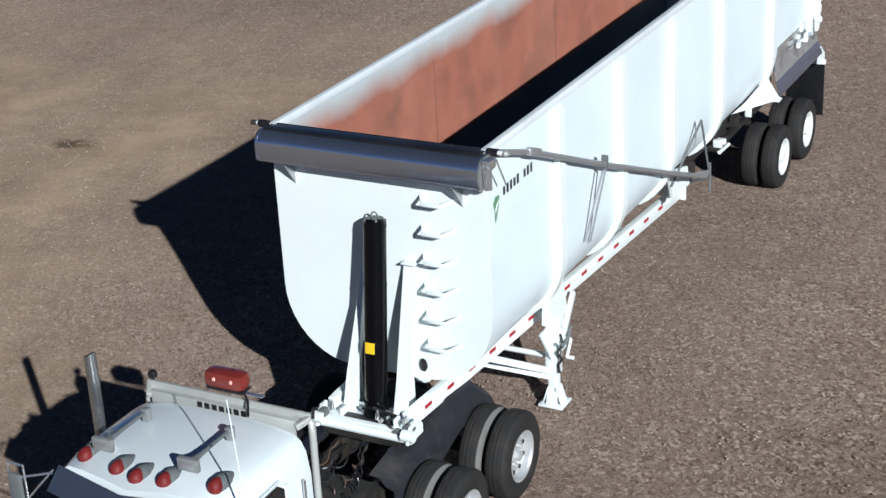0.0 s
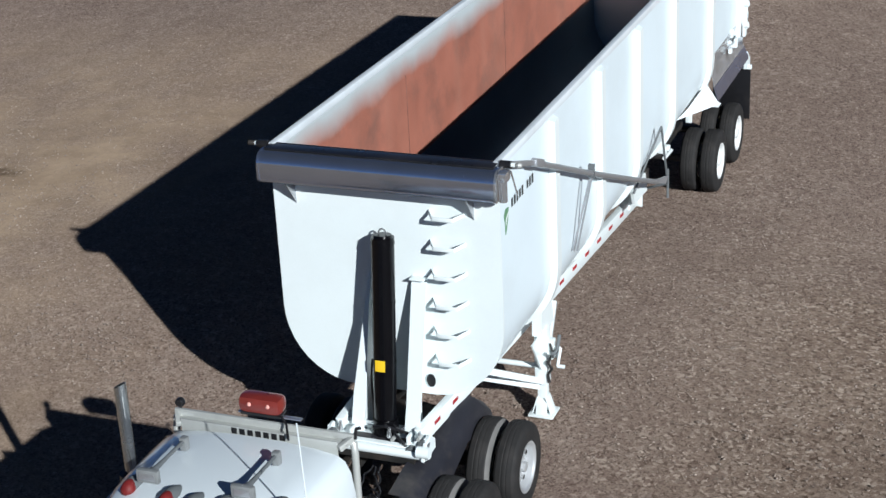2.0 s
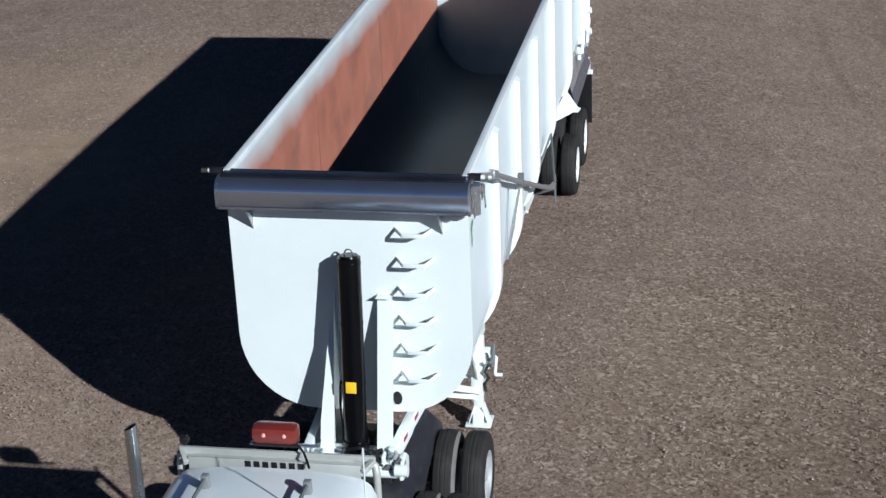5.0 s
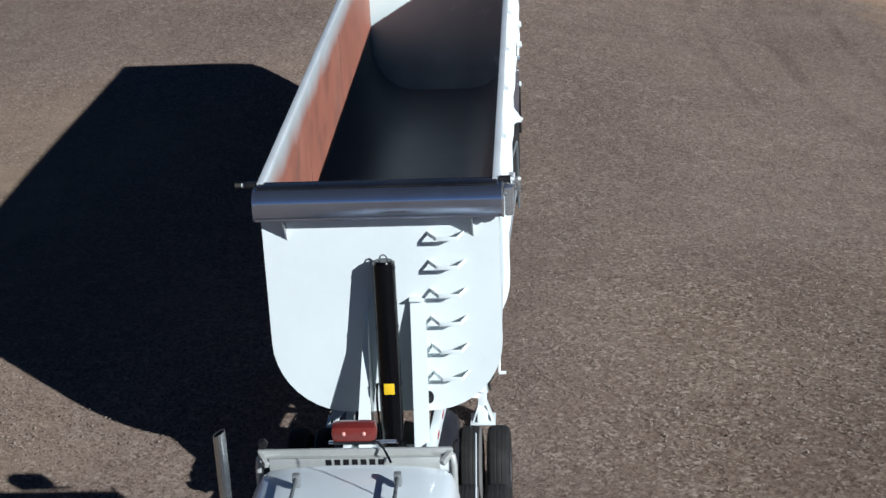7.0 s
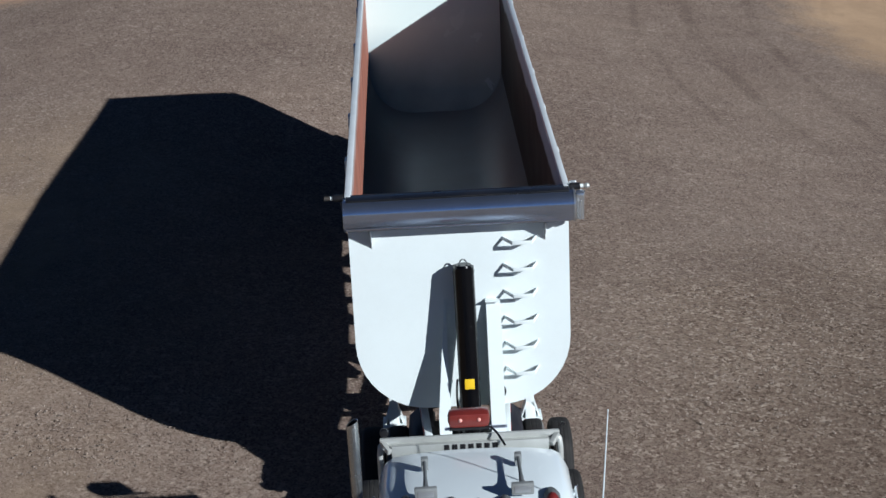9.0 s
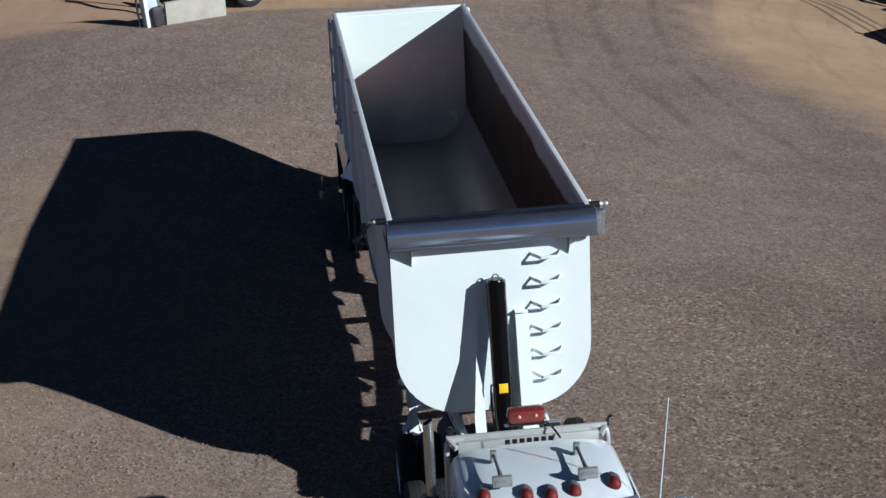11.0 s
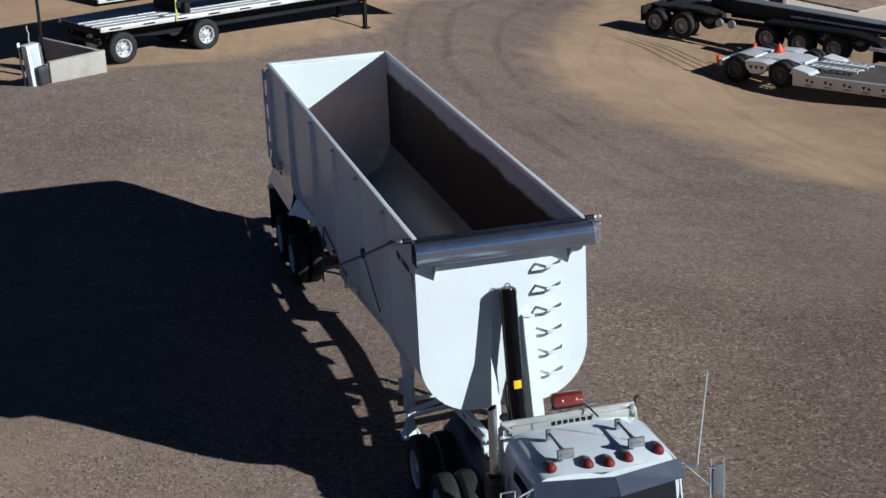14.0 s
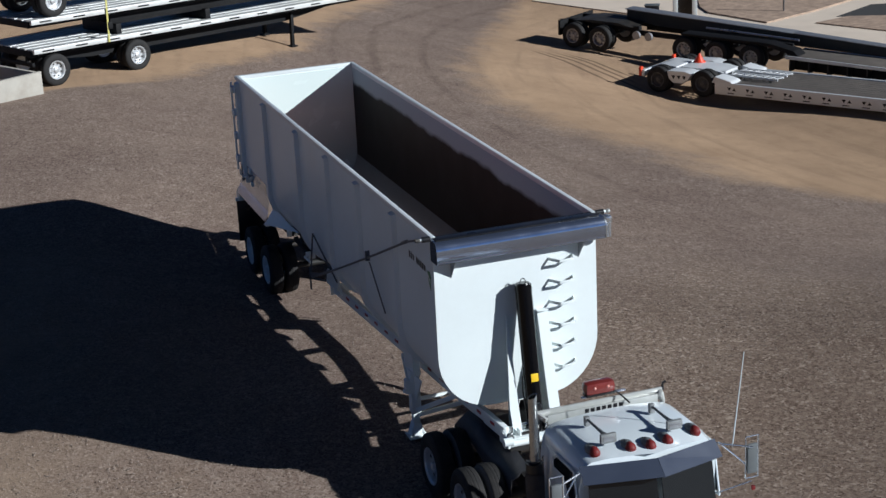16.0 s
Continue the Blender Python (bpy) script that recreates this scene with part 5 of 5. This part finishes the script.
# ---- background: parked trailers, planter, pedestal, pavements ----
def build_flatbeds():
    base = pose(-3.71, 29.86, 0.60, 0, 1.7, 26.0)
    low = thing("flatbed_trailer", 0, 0, 0, "black flatbed trailer with a white aluminium plank deck, parked on dirt", "trailer")
    low.matrix_world = base

    def deck(T, z, length, n=6, rear=0.2):
        part("deck_frame", box((length / 2, 1.3, z - 0.14), (length, 2.2, 0.2), 0.01), M_MATTE, T)
        for k in range(n):
            part("deck_plank", box((length / 2, 0.28 + 0.42 * k, z - 0.02), (length - 0.06, 0.30, 0.04), 0.006), M_PLANK, T)
        for y in (0.03, 2.57):
            rail = part("side_rail", box((length / 2, y, z - 0.05), (length, 0.09, 0.15), 0.01), M_PLANK, T)
            k = 0.5
            while k < length:
                part("rail_mark", box((k, y - 0.05 if y < 1 else y + 0.05, z - 0.055), (0.42, 0.012, 0.045), 0.002), M_MATTE, rail)
                k += 1.22
        for y in (0.75, 1.85):
            part("main_beam", prism([(rear, z - 0.24), (length - 0.3, z - 0.24), (length - 3.0, z - 0.36), (length - 5.0, z - 0.62), (rear + 2.3, z - 0.62), (rear, z - 0.42)], y - 0.05, y + 0.05, "Y"), M_MATTE, T)

    deck(low, 1.22, 15.6)
    part("bumper_bar", box((0.04, 1.3, 0.75), (0.1, 2.3, 0.12), 0.01), M_MATTE, low)
    for y in (0.5, 2.1):
        part("bumper_leg", box((0.04, y, 0.95), (0.08, 0.08, 0.4), 0.01), M_MATTE, low)
    for x in (0.80, 3.87):
        part("axle", tube((x, 0.2, 0.5), (x, 2.4, 0.5), 0.07), M_MATTE, low)
        for side, y in ((-1, 0.18), (1, 2.42)):
            for k, off in enumerate((0.0, 0.32)):
                t = part("tyre", tyre_mesh(), M_RUBBER, low)
                t.matrix_local = pose(x, y - side * off, 0.5, 0, 0, -90 if side < 0 else 90) @ Matrix.Diagonal((0.97, 0.97, 0.97, 1))
                r = part("rim", rim_mesh(0.05), M_BRIGHT, t, "polished disc wheel")
                if k == 0:
                    hand_holes(r)
    for y in (0.55, 2.05):
        spot = base @ Vector((10.8, y, 0.0))
        zf = gz(spot.x, spot.y) - spot.z
        part("landing_leg", box((10.8, y, (0.9 + zf) / 2 + 0.02), (0.12, 0.12, 0.9 - zf), 0.01), M_MATTE, low)
        part("foot", box((10.8, y, zf + 0.03), (0.28, 0.28, 0.05), 0.01), M_MATTE, low)
    # a second deck stacked on the first, and the third one's wheels on it
    up = thing("stacked_flatbed_deck", 0, 0, 0, "white-decked flatbed trailer stacked on another one and strapped down", "trailer")
    up.matrix_world = base @ Matrix.Translation((0, 0, 1.46))
    deck(up, 0.66, 15.2, rear=2.6)
    # added web, closing the gap between the two decks
    for y in (0.55, 2.05):
        part("frame_web", box((9.2, y, 0.28), (12.0, 0.05, 0.44), 0.01), M_MATTE, up)
    for x in (3.4, 7.0, 12.0):
        part("stacking_block", box((x, 1.3, -0.07), (0.2, 1.9, 0.34), 0.01), M_MATTE, up)
    top = thing("stacked_trailer_axles", 0, 0, 0, "black trailer frame resting on its wheels on a stacked deck", "trailer")
    top.matrix_world = base @ Matrix.Translation((0, 0, 2.12))
    for x in (0.95, 8.9):
        for y in (0.25, 0.58, 2.05, 2.38):
            t = part("tyre", tyre_mesh(), M_RUBBER, top)
            t.matrix_local = pose(x, y, 0.5, 0, 0, -90) @ Matrix.Diagonal((0.96, 0.96, 0.96, 1))
            part("rim", rim_mesh(0.05), M_BRIGHT, t, "polished disc wheel")
        part("axle", tube((x, 0.3, 0.5), (x, 2.3, 0.5), 0.07), M_MATTE, top)
    for y in (0.9, 1.7):
        part("frame_beam", box((6.6, y, 0.74), (13.0, 0.1, 0.5), 0.01), M_MATTE, top)
    # unseen upper frame, added solid so that its shadow covers the ground behind
    part("deck_frame", box((7.5, 1.3, 1.08), (15.0, 2.5, 0.2), 0.01), M_MATTE, top)
    for y in (0.10, 2.50):
        part("side_rail", box((7.5, y, 0.98), (15.0, 0.06, 0.22), 0.01), M_MATTE, top)
    for k in range(9):
        part("cross_member", box((1.6 + 1.6 * k, 1.3, 0.80), (0.10, 2.3, 0.36), 0.01), M_MATTE, top)
    buckle = (2.80, -0.075, 1.02)
    strap = ob_from("tie_down_strap", box((2.72, -0.06, 1.45), (0.065, 0.012, 1.88), 0.003), M_STRAP)
    strap.matrix_world = base @ Matrix.Translation((0, 0, 0.6))
    part("ratchet", box(buckle, (0.16, 0.05, 0.22), 0.015), M_MATTE, strap, "black strap ratchet")
    tagged(strap, "yellow webbing strap round the stacked flatbeds", "strap")


build_flatbeds()


def build_planter():
    d = 29.0
    z = gz(-4.6, 27.6)
    P = thing("concrete_planter", -5.38, 27.09, z - 0.03, "low pale concrete planter wall with a corner, on the dirt edge", "planter", turn=d)
    part("front_wall", box((0.95, 0.06, 0.32), (1.9, 0.12, 0.66), 0.012), M_CONC, P)
    part("side_wall", box((1.84, 1.82, 0.32), (0.12, 3.40, 0.655), 0.012), M_CONC, P)
    part("coping", box((0.95, 0.06, 0.655), (1.92, 0.135, 0.03), 0.006), M_CONC, P)
    q = pose(-5.38, 27.09, z, 0, 0, d)
    U = thing("utility_pedestal", 0, 0, 0, "white metal utility pedestal with a dark grey box, beside the planter", "utility box")
    U.matrix_world = q @ Matrix.Translation((-0.38, 0.2, 0)) @ pose(0, 0, 0, 0, -4, 0)
    part("cabinet", box((0, 0, 0.58), (0.40, 0.30, 1.2), 0.02), M_WHITE, U)
    part("door_panel", box((0.05, -0.155, 0.70), (0.24, 0.012, 0.86), 0.006), M_PANEL, U, "pale blue-grey door panel")
    part("cap", box((0, 0, 1.20), (0.44, 0.34, 0.04), 0.01), M_WHITE, U)
    part("meter_box", box((0.12, -0.24, 0.30), (0.34, 0.17, 0.56), 0.07), M_DARKGREY, U, "rounded dark grey meter box")
    part("side_box", box((0.26, 0.06, 0.68), (0.14, 0.24, 0.9), 0.02), M_HORN, U)
    part("marker_post", box((-0.30, 0.12, 0.66), (0.05, 0.05, 1.32), 0.008), M_DARKGREY, U)
    part("marker_plate", box((-0.30, 0.085, 1.26), (0.09, 0.015, 0.13), 0.005), M_WHITE, U)
    part("conduit", pipe([(0.06, 0.10, 1.2), (0.07, 0.10, 1.38), (0.10, 0.10, 1.50), (0.06, 0.10, 1.62), (0.08, 0.10, 1.74)], 0.022), M_CONC, U)
    pts = []
    for k in range(21):
        x, y = -8.83 + 0.1309 * k, 33.13 + -0.1512 * k + 0.12 * math.sin(k * 0.5)
        pts.append((x, y, gz(x, y) + 0.03))
    cable = ob_from("ground_cable", pipe(pts, 0.028, 8), M_BLACK, True)
    tagged(cable, "thin black cable lying loose on the dirt", "cable")
    m = q @ Matrix.Translation((1.6, 3.05, 0))
    pole = ob_from("dark_post", tube((0, 0, -0.05), (0, 0, 3.2), 0.05, seg=12), M_BLACK, True)
    pole.matrix_world = m
    tagged(pole, "thin black steel post behind the planter", "post")


build_planter()


def build_lowboy():
    T = thing("lowboy_trailer", 0, 0, 0, "silver-white lowboy trailer with a dark wooden deck, parked on tan dirt", "trailer")
    T.matrix_world = pose(17.76, 31.84, -2.47, 0, -0.5, -58.3)
    # local x runs forward along the trailer, local y across it, away from the near side
    for x in (0.72, 2.55):
        part("axle", tube((x, 0.15, 0.45), (x, 2.45, 0.45), 0.07), M_MATTE, T)
        for side, y in ((-1, 0.16), (1, 2.44)):
            for k, off in enumerate((0.0, 0.3)):
                t = part("tyre", tyre_mesh(), M_RUBBER, T)
                t.matrix_local = pose(x, y - side * off, 0.47, 0, 0, -90 if side < 0 else 90) @ Matrix.Diagonal((0.92, 0.92, 0.92, 1))
                part("rim", rim_mesh(0.03), M_RIMGREY, t, "dull grey disc wheel")
    # raised frame between and behind the wheels
    part("rear_bolster", prism([(0.0, 0.5), (0.08, 0.76), (0.5, 0.90), (1.15, 0.86), (1.15, 0.74), (0.3, 0.46)], 0.66, 1.94, "Y", 0.01), M_LOWBOY, T)
    part("rear_beam", box((0.08, 1.3, 0.64), (0.14, 2.4, 0.24), 0.03), M_LOWBOY, T)
    for y in (0.02, 2.58):
        lamp = part("tail_lamp", box((-0.03, y + (0.12 if y < 1 else -0.12), 0.70), (0.10, 0.16, 0.34), 0.02), M_ORANGE, T, "red-orange tail lamp")
    for y0, y1 in ((-0.02, 0.62), (1.98, 2.62)):
        part("axle_bridge", prism([(1.16, 0.84), (1.85, 0.87), (2.15, 0.80), (2.02, 0.58), (1.75, 0.42), (1.40, 0.42), (1.22, 0.58)], y0, y1, "Y", 0.012), M_LOWBOY, T)
        for k in range(3):
            part("bridge_hole", prism([(1.34 + 0.22 * k, 0.70), (1.50 + 0.22 * k, 0.70), (1.42 + 0.22 * k, 0.57)], y0 - 0.006, y0 + 0.004, "Y"), M_MATTE, T)
        part("wheel_ramp", prism([(2.98, 0.58), (3.08, 0.80), (3.7, 0.68), (3.8, 0.58)], y0, y1, "Y", 0.012), M_LOWBOY, T)
    part("centre_spine", box((1.8, 1.3, 0.76), (2.5, 0.9, 0.12), 0.03), M_LOWBOY, T)
    part("cover_plate", prism([(1.3, 0.86), (2.6, 0.86), (3.0, 0.78), (1.3, 0.80)], 0.72, 1.88, "Y"), M_LOWBOY, T)
    # ladder-like ramps lying on the deck
    for y in (0.85, 1.55):
        bm = bmesh.new()
        for o in (0.0, 0.42):
            add_beam(bm, (3.0, y + o, 0.70), (5.1, y + o, 0.68), 0.06, 0.07)
        for k in range(8):
            a = 3.1 + 0.25 * k
            add_beam(bm, (a, y, 0.69), (a + 0.25, y + 0.42, 0.69), 0.03, 0.03)
            add_beam(bm, (a, y + 0.42, 0.69), (a + 0.25, y, 0.69), 0.03, 0.03)
        part("loading_ramp", bm, M_LOWBOY, T, "white lattice loading ramp")
    for y, s in ((0.03, -1), (2.57, 1)):
        beam_ob = part("side_beam", box((9.4, y, 0.40), (12.6, 0.12, 0.42), 0.012), M_LOWBOY, T)
        for k in range(16):
            x = 3.6 + 0.72 * k
            part("beam_hole", prism([(x, 0.47), (x + 0.15, 0.47), (x + 0.075, 0.35)], y + s * 0.062 - 0.004, y + s * 0.062 + 0.004, "Y"), M_MATTE, beam_ob)
            part("beam_hole", prism([(x + 0.2, 0.36), (x + 0.35, 0.36), (x + 0.275, 0.47)], y + s * 0.062 - 0.004, y + s * 0.062 + 0.004, "Y"), M_MATTE, beam_ob)
            part("beam_tag", box((x + 0.15, y + s * 0.062, 0.27), (0.26, 0.008, 0.03), 0.001), M_MATTE, beam_ob)
    for k in range(9):
        part("deck_board", box((9.6, 0.25 + 0.262 * k, 0.55), (12.0, 0.25, 0.05), 0.006), M_WOOD, T)
    flag = ob_from("red_cone", lathe([(0, 0.22), (0.03, 0.22), (0.03, 0.18), (0.32, 0.02), (0.32, 0.0)], 16, "Z"), M_ORANGE, True)
    flag.matrix_world = T.matrix_world @ Matrix.Translation((1.5, 1.7, 0.86))
    tagged(flag, "small red marker cone on the lowboy frame", "cone")


build_lowboy()


def build_heavy_trailer():
    T = thing("heavy_haul_trailer", 0, 0, 0, "long black multi-axle heavy-haul trailer, parked on tan dirt", "trailer")
    T.matrix_world = pose(17.91, 39.42, -2.18, 0, 1.6, -57.0)
    for x in (0.60, 1.85, 5.65, 7.05, 8.5):
        part("axle", tube((x, 0.2, 0.5), (x, 2.4, 0.5), 0.07), M_MATTE, T)
        for side, y in ((-1, 0.16), (1, 2.44)):
            for k, off in enumerate((0.0, 0.33)):
                t = part("tyre", tyre_mesh(), M_RUBBER, T)
                t.matrix_local = pose(x, y - side * off, 0.5, 0, 0, -90 if side < 0 else 90) @ Matrix.Diagonal((0.97, 0.97, 0.97, 1))
                r = part("rim", rim_mesh(0.06), M_DULLRIM, t, "dull metal disc wheel")
                if k == 0:
                    hand_holes(r)
    part("rear_plate", box((-0.05, 1.3, 0.75), (0.1, 2.5, 0.6), 0.02), M_MATTE, T)
    for y in (0.75, 1.85):
        part("dolly_beam", box((1.6, y, 0.92), (3.4, 0.14, 0.22), 0.015), M_MATTE, T)
        part("link_beam", box((4.3, y, 0.78), (2.6, 0.12, 0.2), 0.015), M_MATTE, T)
        part("axle_beam", box((7.7, y, 0.95), (4.4, 0.14, 0.25), 0.015), M_MATTE, T)
    part("dolly_deck", prism([(0.3, 1.02), (1.2, 1.12), (2.4, 1.12), (3.1, 1.0)], 0.5, 2.1, "Y", 0.01), M_FRAME, T)
    for x in (3.3, 3.85):
        part("suspension_ring", lathe([(-0.06, 0.10), (-0.06, 0.16), (0.06, 0.16), (0.06, 0.10), (-0.06, 0.10)], 24, "Y"), M_DULLRIM, T, "pale steel ring")
    for ring, x in zip([c for c in T.children if c.name.startswith("suspension_ring")], (3.3, 3.85)):
        ring.matrix_local = Matrix.Translation((x, 0.5, 0.72))
    part("main_beam", prism([(2.2, 1.48), (9.5, 1.26), (17.5, 0.98), (17.5, 0.70), (9.5, 0.80), (4.0, 0.92), (2.2, 1.06)], 1.58, 1.95, "Y", 0.015), M_BEAM, T)
    part("beam_flange", beam((2.2, 1.76, 1.50), (9.5, 1.76, 1.28), 0.62, 0.03), M_DULLRIM, T)
    part("beam_flange", beam((9.5, 1.76, 1.28), (17.5, 1.76, 1.00), 0.50, 0.03), M_DULLRIM, T)
    part("air_manifold", tube((6.0, 1.2, 1.18), (9.9, 1.2, 1.12), 0.04), M_ALU, T)
    part("wheel_cover", prism([(5.5, 1.12), (9.2, 1.12), (10.2, 0.95), (10.6, 0.6), (10.4, 0.6), (9.9, 0.85), (9.0, 1.02), (5.5, 1.04)], 0.1, 0.75, "Y", 0.008), M_MATTE, T)
    # low deck further forward, with open cells along its side
    deck = part("low_deck", box((13.6, 0.70, 0.72), (7.2, 1.55, 0.10), 0.01), M_WOOD, T)
    part("deck_edge", box((13.6, -0.12, 0.74), (7.2, 0.06, 0.12), 0.008), M_LOWBOY, deck)
    part("deck_edge", box((13.6, 1.50, 0.76), (7.2, 0.05, 0.06), 0.008), M_LOWBOY, deck)
    part("deck_web", box((13.6, 0.3, 0.45), (7.2, 0.06, 0.44), 0.008), M_MATTE, deck)
    for k in range(10):
        part("deck_rib", box((10.2 + 0.75 * k, 0.1, 0.45), (0.06, 0.5, 0.44), 0.006), M_FRAME, deck)
    part("deck_leg", box((16.5, 0.9, 0.2), (0.3, 1.6, 0.4), 0.01), M_MATTE, deck)


build_heavy_trailer()


def build_far_corner():
    z = -2.63
    pave = ob_from("pavement", prism([(24.2, 46.8), (26.3, 42.3), (27.6, 40.2), (29.3, 36.2), (31.0, 31.5), (46, 30), (50, 50), (34, 56), (22, 52)], z - 0.2, z + 0.03, "Z"), M_PAVE)
    tagged(pave, "tan concrete pavement beyond the parked trailers", "pavement", kind="structure")
    bed = ob_from("gravel_bed", prism([(29.23, 49.11), (27.66, 45.64), (27.3, 44.25), (28.27, 40.78), (31.46, 42.01), (34.84, 43.66), (36.45, 44.28)], z + 0.0, z + 0.10, "Z", 0.02), M_BED)
    tagged(bed, "bed of brown decorative gravel beside the pavement", "gravel bed", "gravel beds")
    bed2 = ob_from("gravel_bed", prism([(29.97, 39.62), (31.93, 40.1), (33.99, 38.99), (32.39, 35.14), (31.46, 36.59)], z + 0.0, z + 0.08, "Z", 0.02), M_BED)
    tagged(bed2, "bed of brown decorative gravel beside the pavement", "gravel bed", "gravel beds")
    # cast shadow of something out of view, laid down as a dark sheet
    patch = ob_from("shadow_patch", prism([(31.51, 40.4), (34.31, 41.98), (36.75, 41.27), (34.9, 38.68)], z - 0.1, z + 0.05, "Z", 0.01), M_CORNER_SHADOW)
    tagged(patch, "dark sheet for a cast shadow beyond the gravel bed", "asphalt", kind="structure")
    G = thing("white_gate_frame", 25.7, 43.4, z + 0.03, "white framed doorway post with a dark panel, on the pavement", "door frame", turn=-30)
    for x in (-0.42, 0.42):
        part("post", box((x, 0, 1.1), (0.22, 0.22, 2.2), 0.01), M_WHITE, G)
    part("dark_panel", box((0, 0.02, 1.05), (0.62, 0.06, 2.1), 0.005), M_BLACK, G)
    part("header", box((0, 0, 2.28), (1.1, 0.24, 0.18), 0.01), M_WHITE, G)
    B = thing("meter_cabinet", 25.0, 45.2, z + 0.02, "small dark grey metal cabinet on the pavement", "cabinet", turn=-30)
    part("body", box((0, 0, 0.24), (0.62, 0.40, 0.48), 0.03), M_DARKGREY, B)
    part("lid", box((0, 0, 0.50), (0.68, 0.46, 0.05), 0.015), M_HORN, B)
    post = ob_from("thin_post", tube((30.2, 42.6, z + 0.05), (30.2, 42.6, z + 1.5), 0.04, seg=10), M_RIMGREY, True)
    tagged(post, "thin brown steel post in the gravel bed", "post")


build_far_corner()


# ---- loose stones ----
def build_stones(count=75000):
    rnd = random.Random(11)
    verts, faces = [], []
    base = [(1, 0, 0), (0, 1, 0), (-1, 0, 0), (0, -1, 0), (0, 0, 0.8), (0, 0, -0.5)]
    tri = [(0, 1, 4), (1, 2, 4), (2, 3, 4), (3, 0, 4), (1, 0, 5), (2, 1, 5), (3, 2, 5), (0, 3, 5)]
    for _ in range(count):
        x, y = rnd.uniform(-13, 15), rnd.triangular(-4, 26, 2)
        if x > 9.0 and y > 9.0:
            continue
        if noise.noise((x * 0.7, y * 0.7, 3.0)) + 0.5 * noise.noise((x * 3, y * 3, 9.0)) < rnd.uniform(-0.7, 0.5):
            continue
        r = rnd.choice((0.008, 0.010, 0.012, 0.014, 0.018)) * rnd.uniform(0.7, 1.2)
        a = rnd.uniform(0, 6.28)
        z = gz(x, y) + 0.03 * noise.noise((x * 0.35, y * 0.35, 0)) + r * 0.2
        n = len(verts)
        sx, sy = rnd.uniform(0.7, 1.4), rnd.uniform(0.7, 1.2)
        for bx, by, bz in base:
            bx, by = bx * sx * rnd.uniform(0.8, 1.2), by * sy * rnd.uniform(0.8, 1.2)
            verts.append((x + r * (bx * math.cos(a) - by * math.sin(a)), y + r * (bx * math.sin(a) + by * math.cos(a)), z + r * bz))
        faces += [tuple(n + i for i in f) for f in tri]
    me = bpy.data.meshes.new("loose_gravel")
    me.from_pydata(verts, [], faces)
    m = M_STONE.copy()
    m.name = "loose_gravel_stone"
    nt = m.node_tree
    geo = nt.nodes.new("ShaderNodeNewGeometry")
    ramp = nt.nodes.new("ShaderNodeValToRGB")
    ramp.color_ramp.elements[0].color = (0.16, 0.125, 0.105, 1)
    ramp.color_ramp.elements[1].color = (0.38, 0.305, 0.25, 1)
    nt.links.new(geo.outputs["Random Per Island"], ramp.inputs[0])
    nt.links.new(ramp.outputs[0], nt.nodes["Principled BSDF"].inputs["Base Color"])
    me.materials.append(m)
    ob = new("loose_gravel", me)
    tagged(ob, "loose pale and dark stones scattered over the yard", "gravel", kind="stuff")


build_stones()
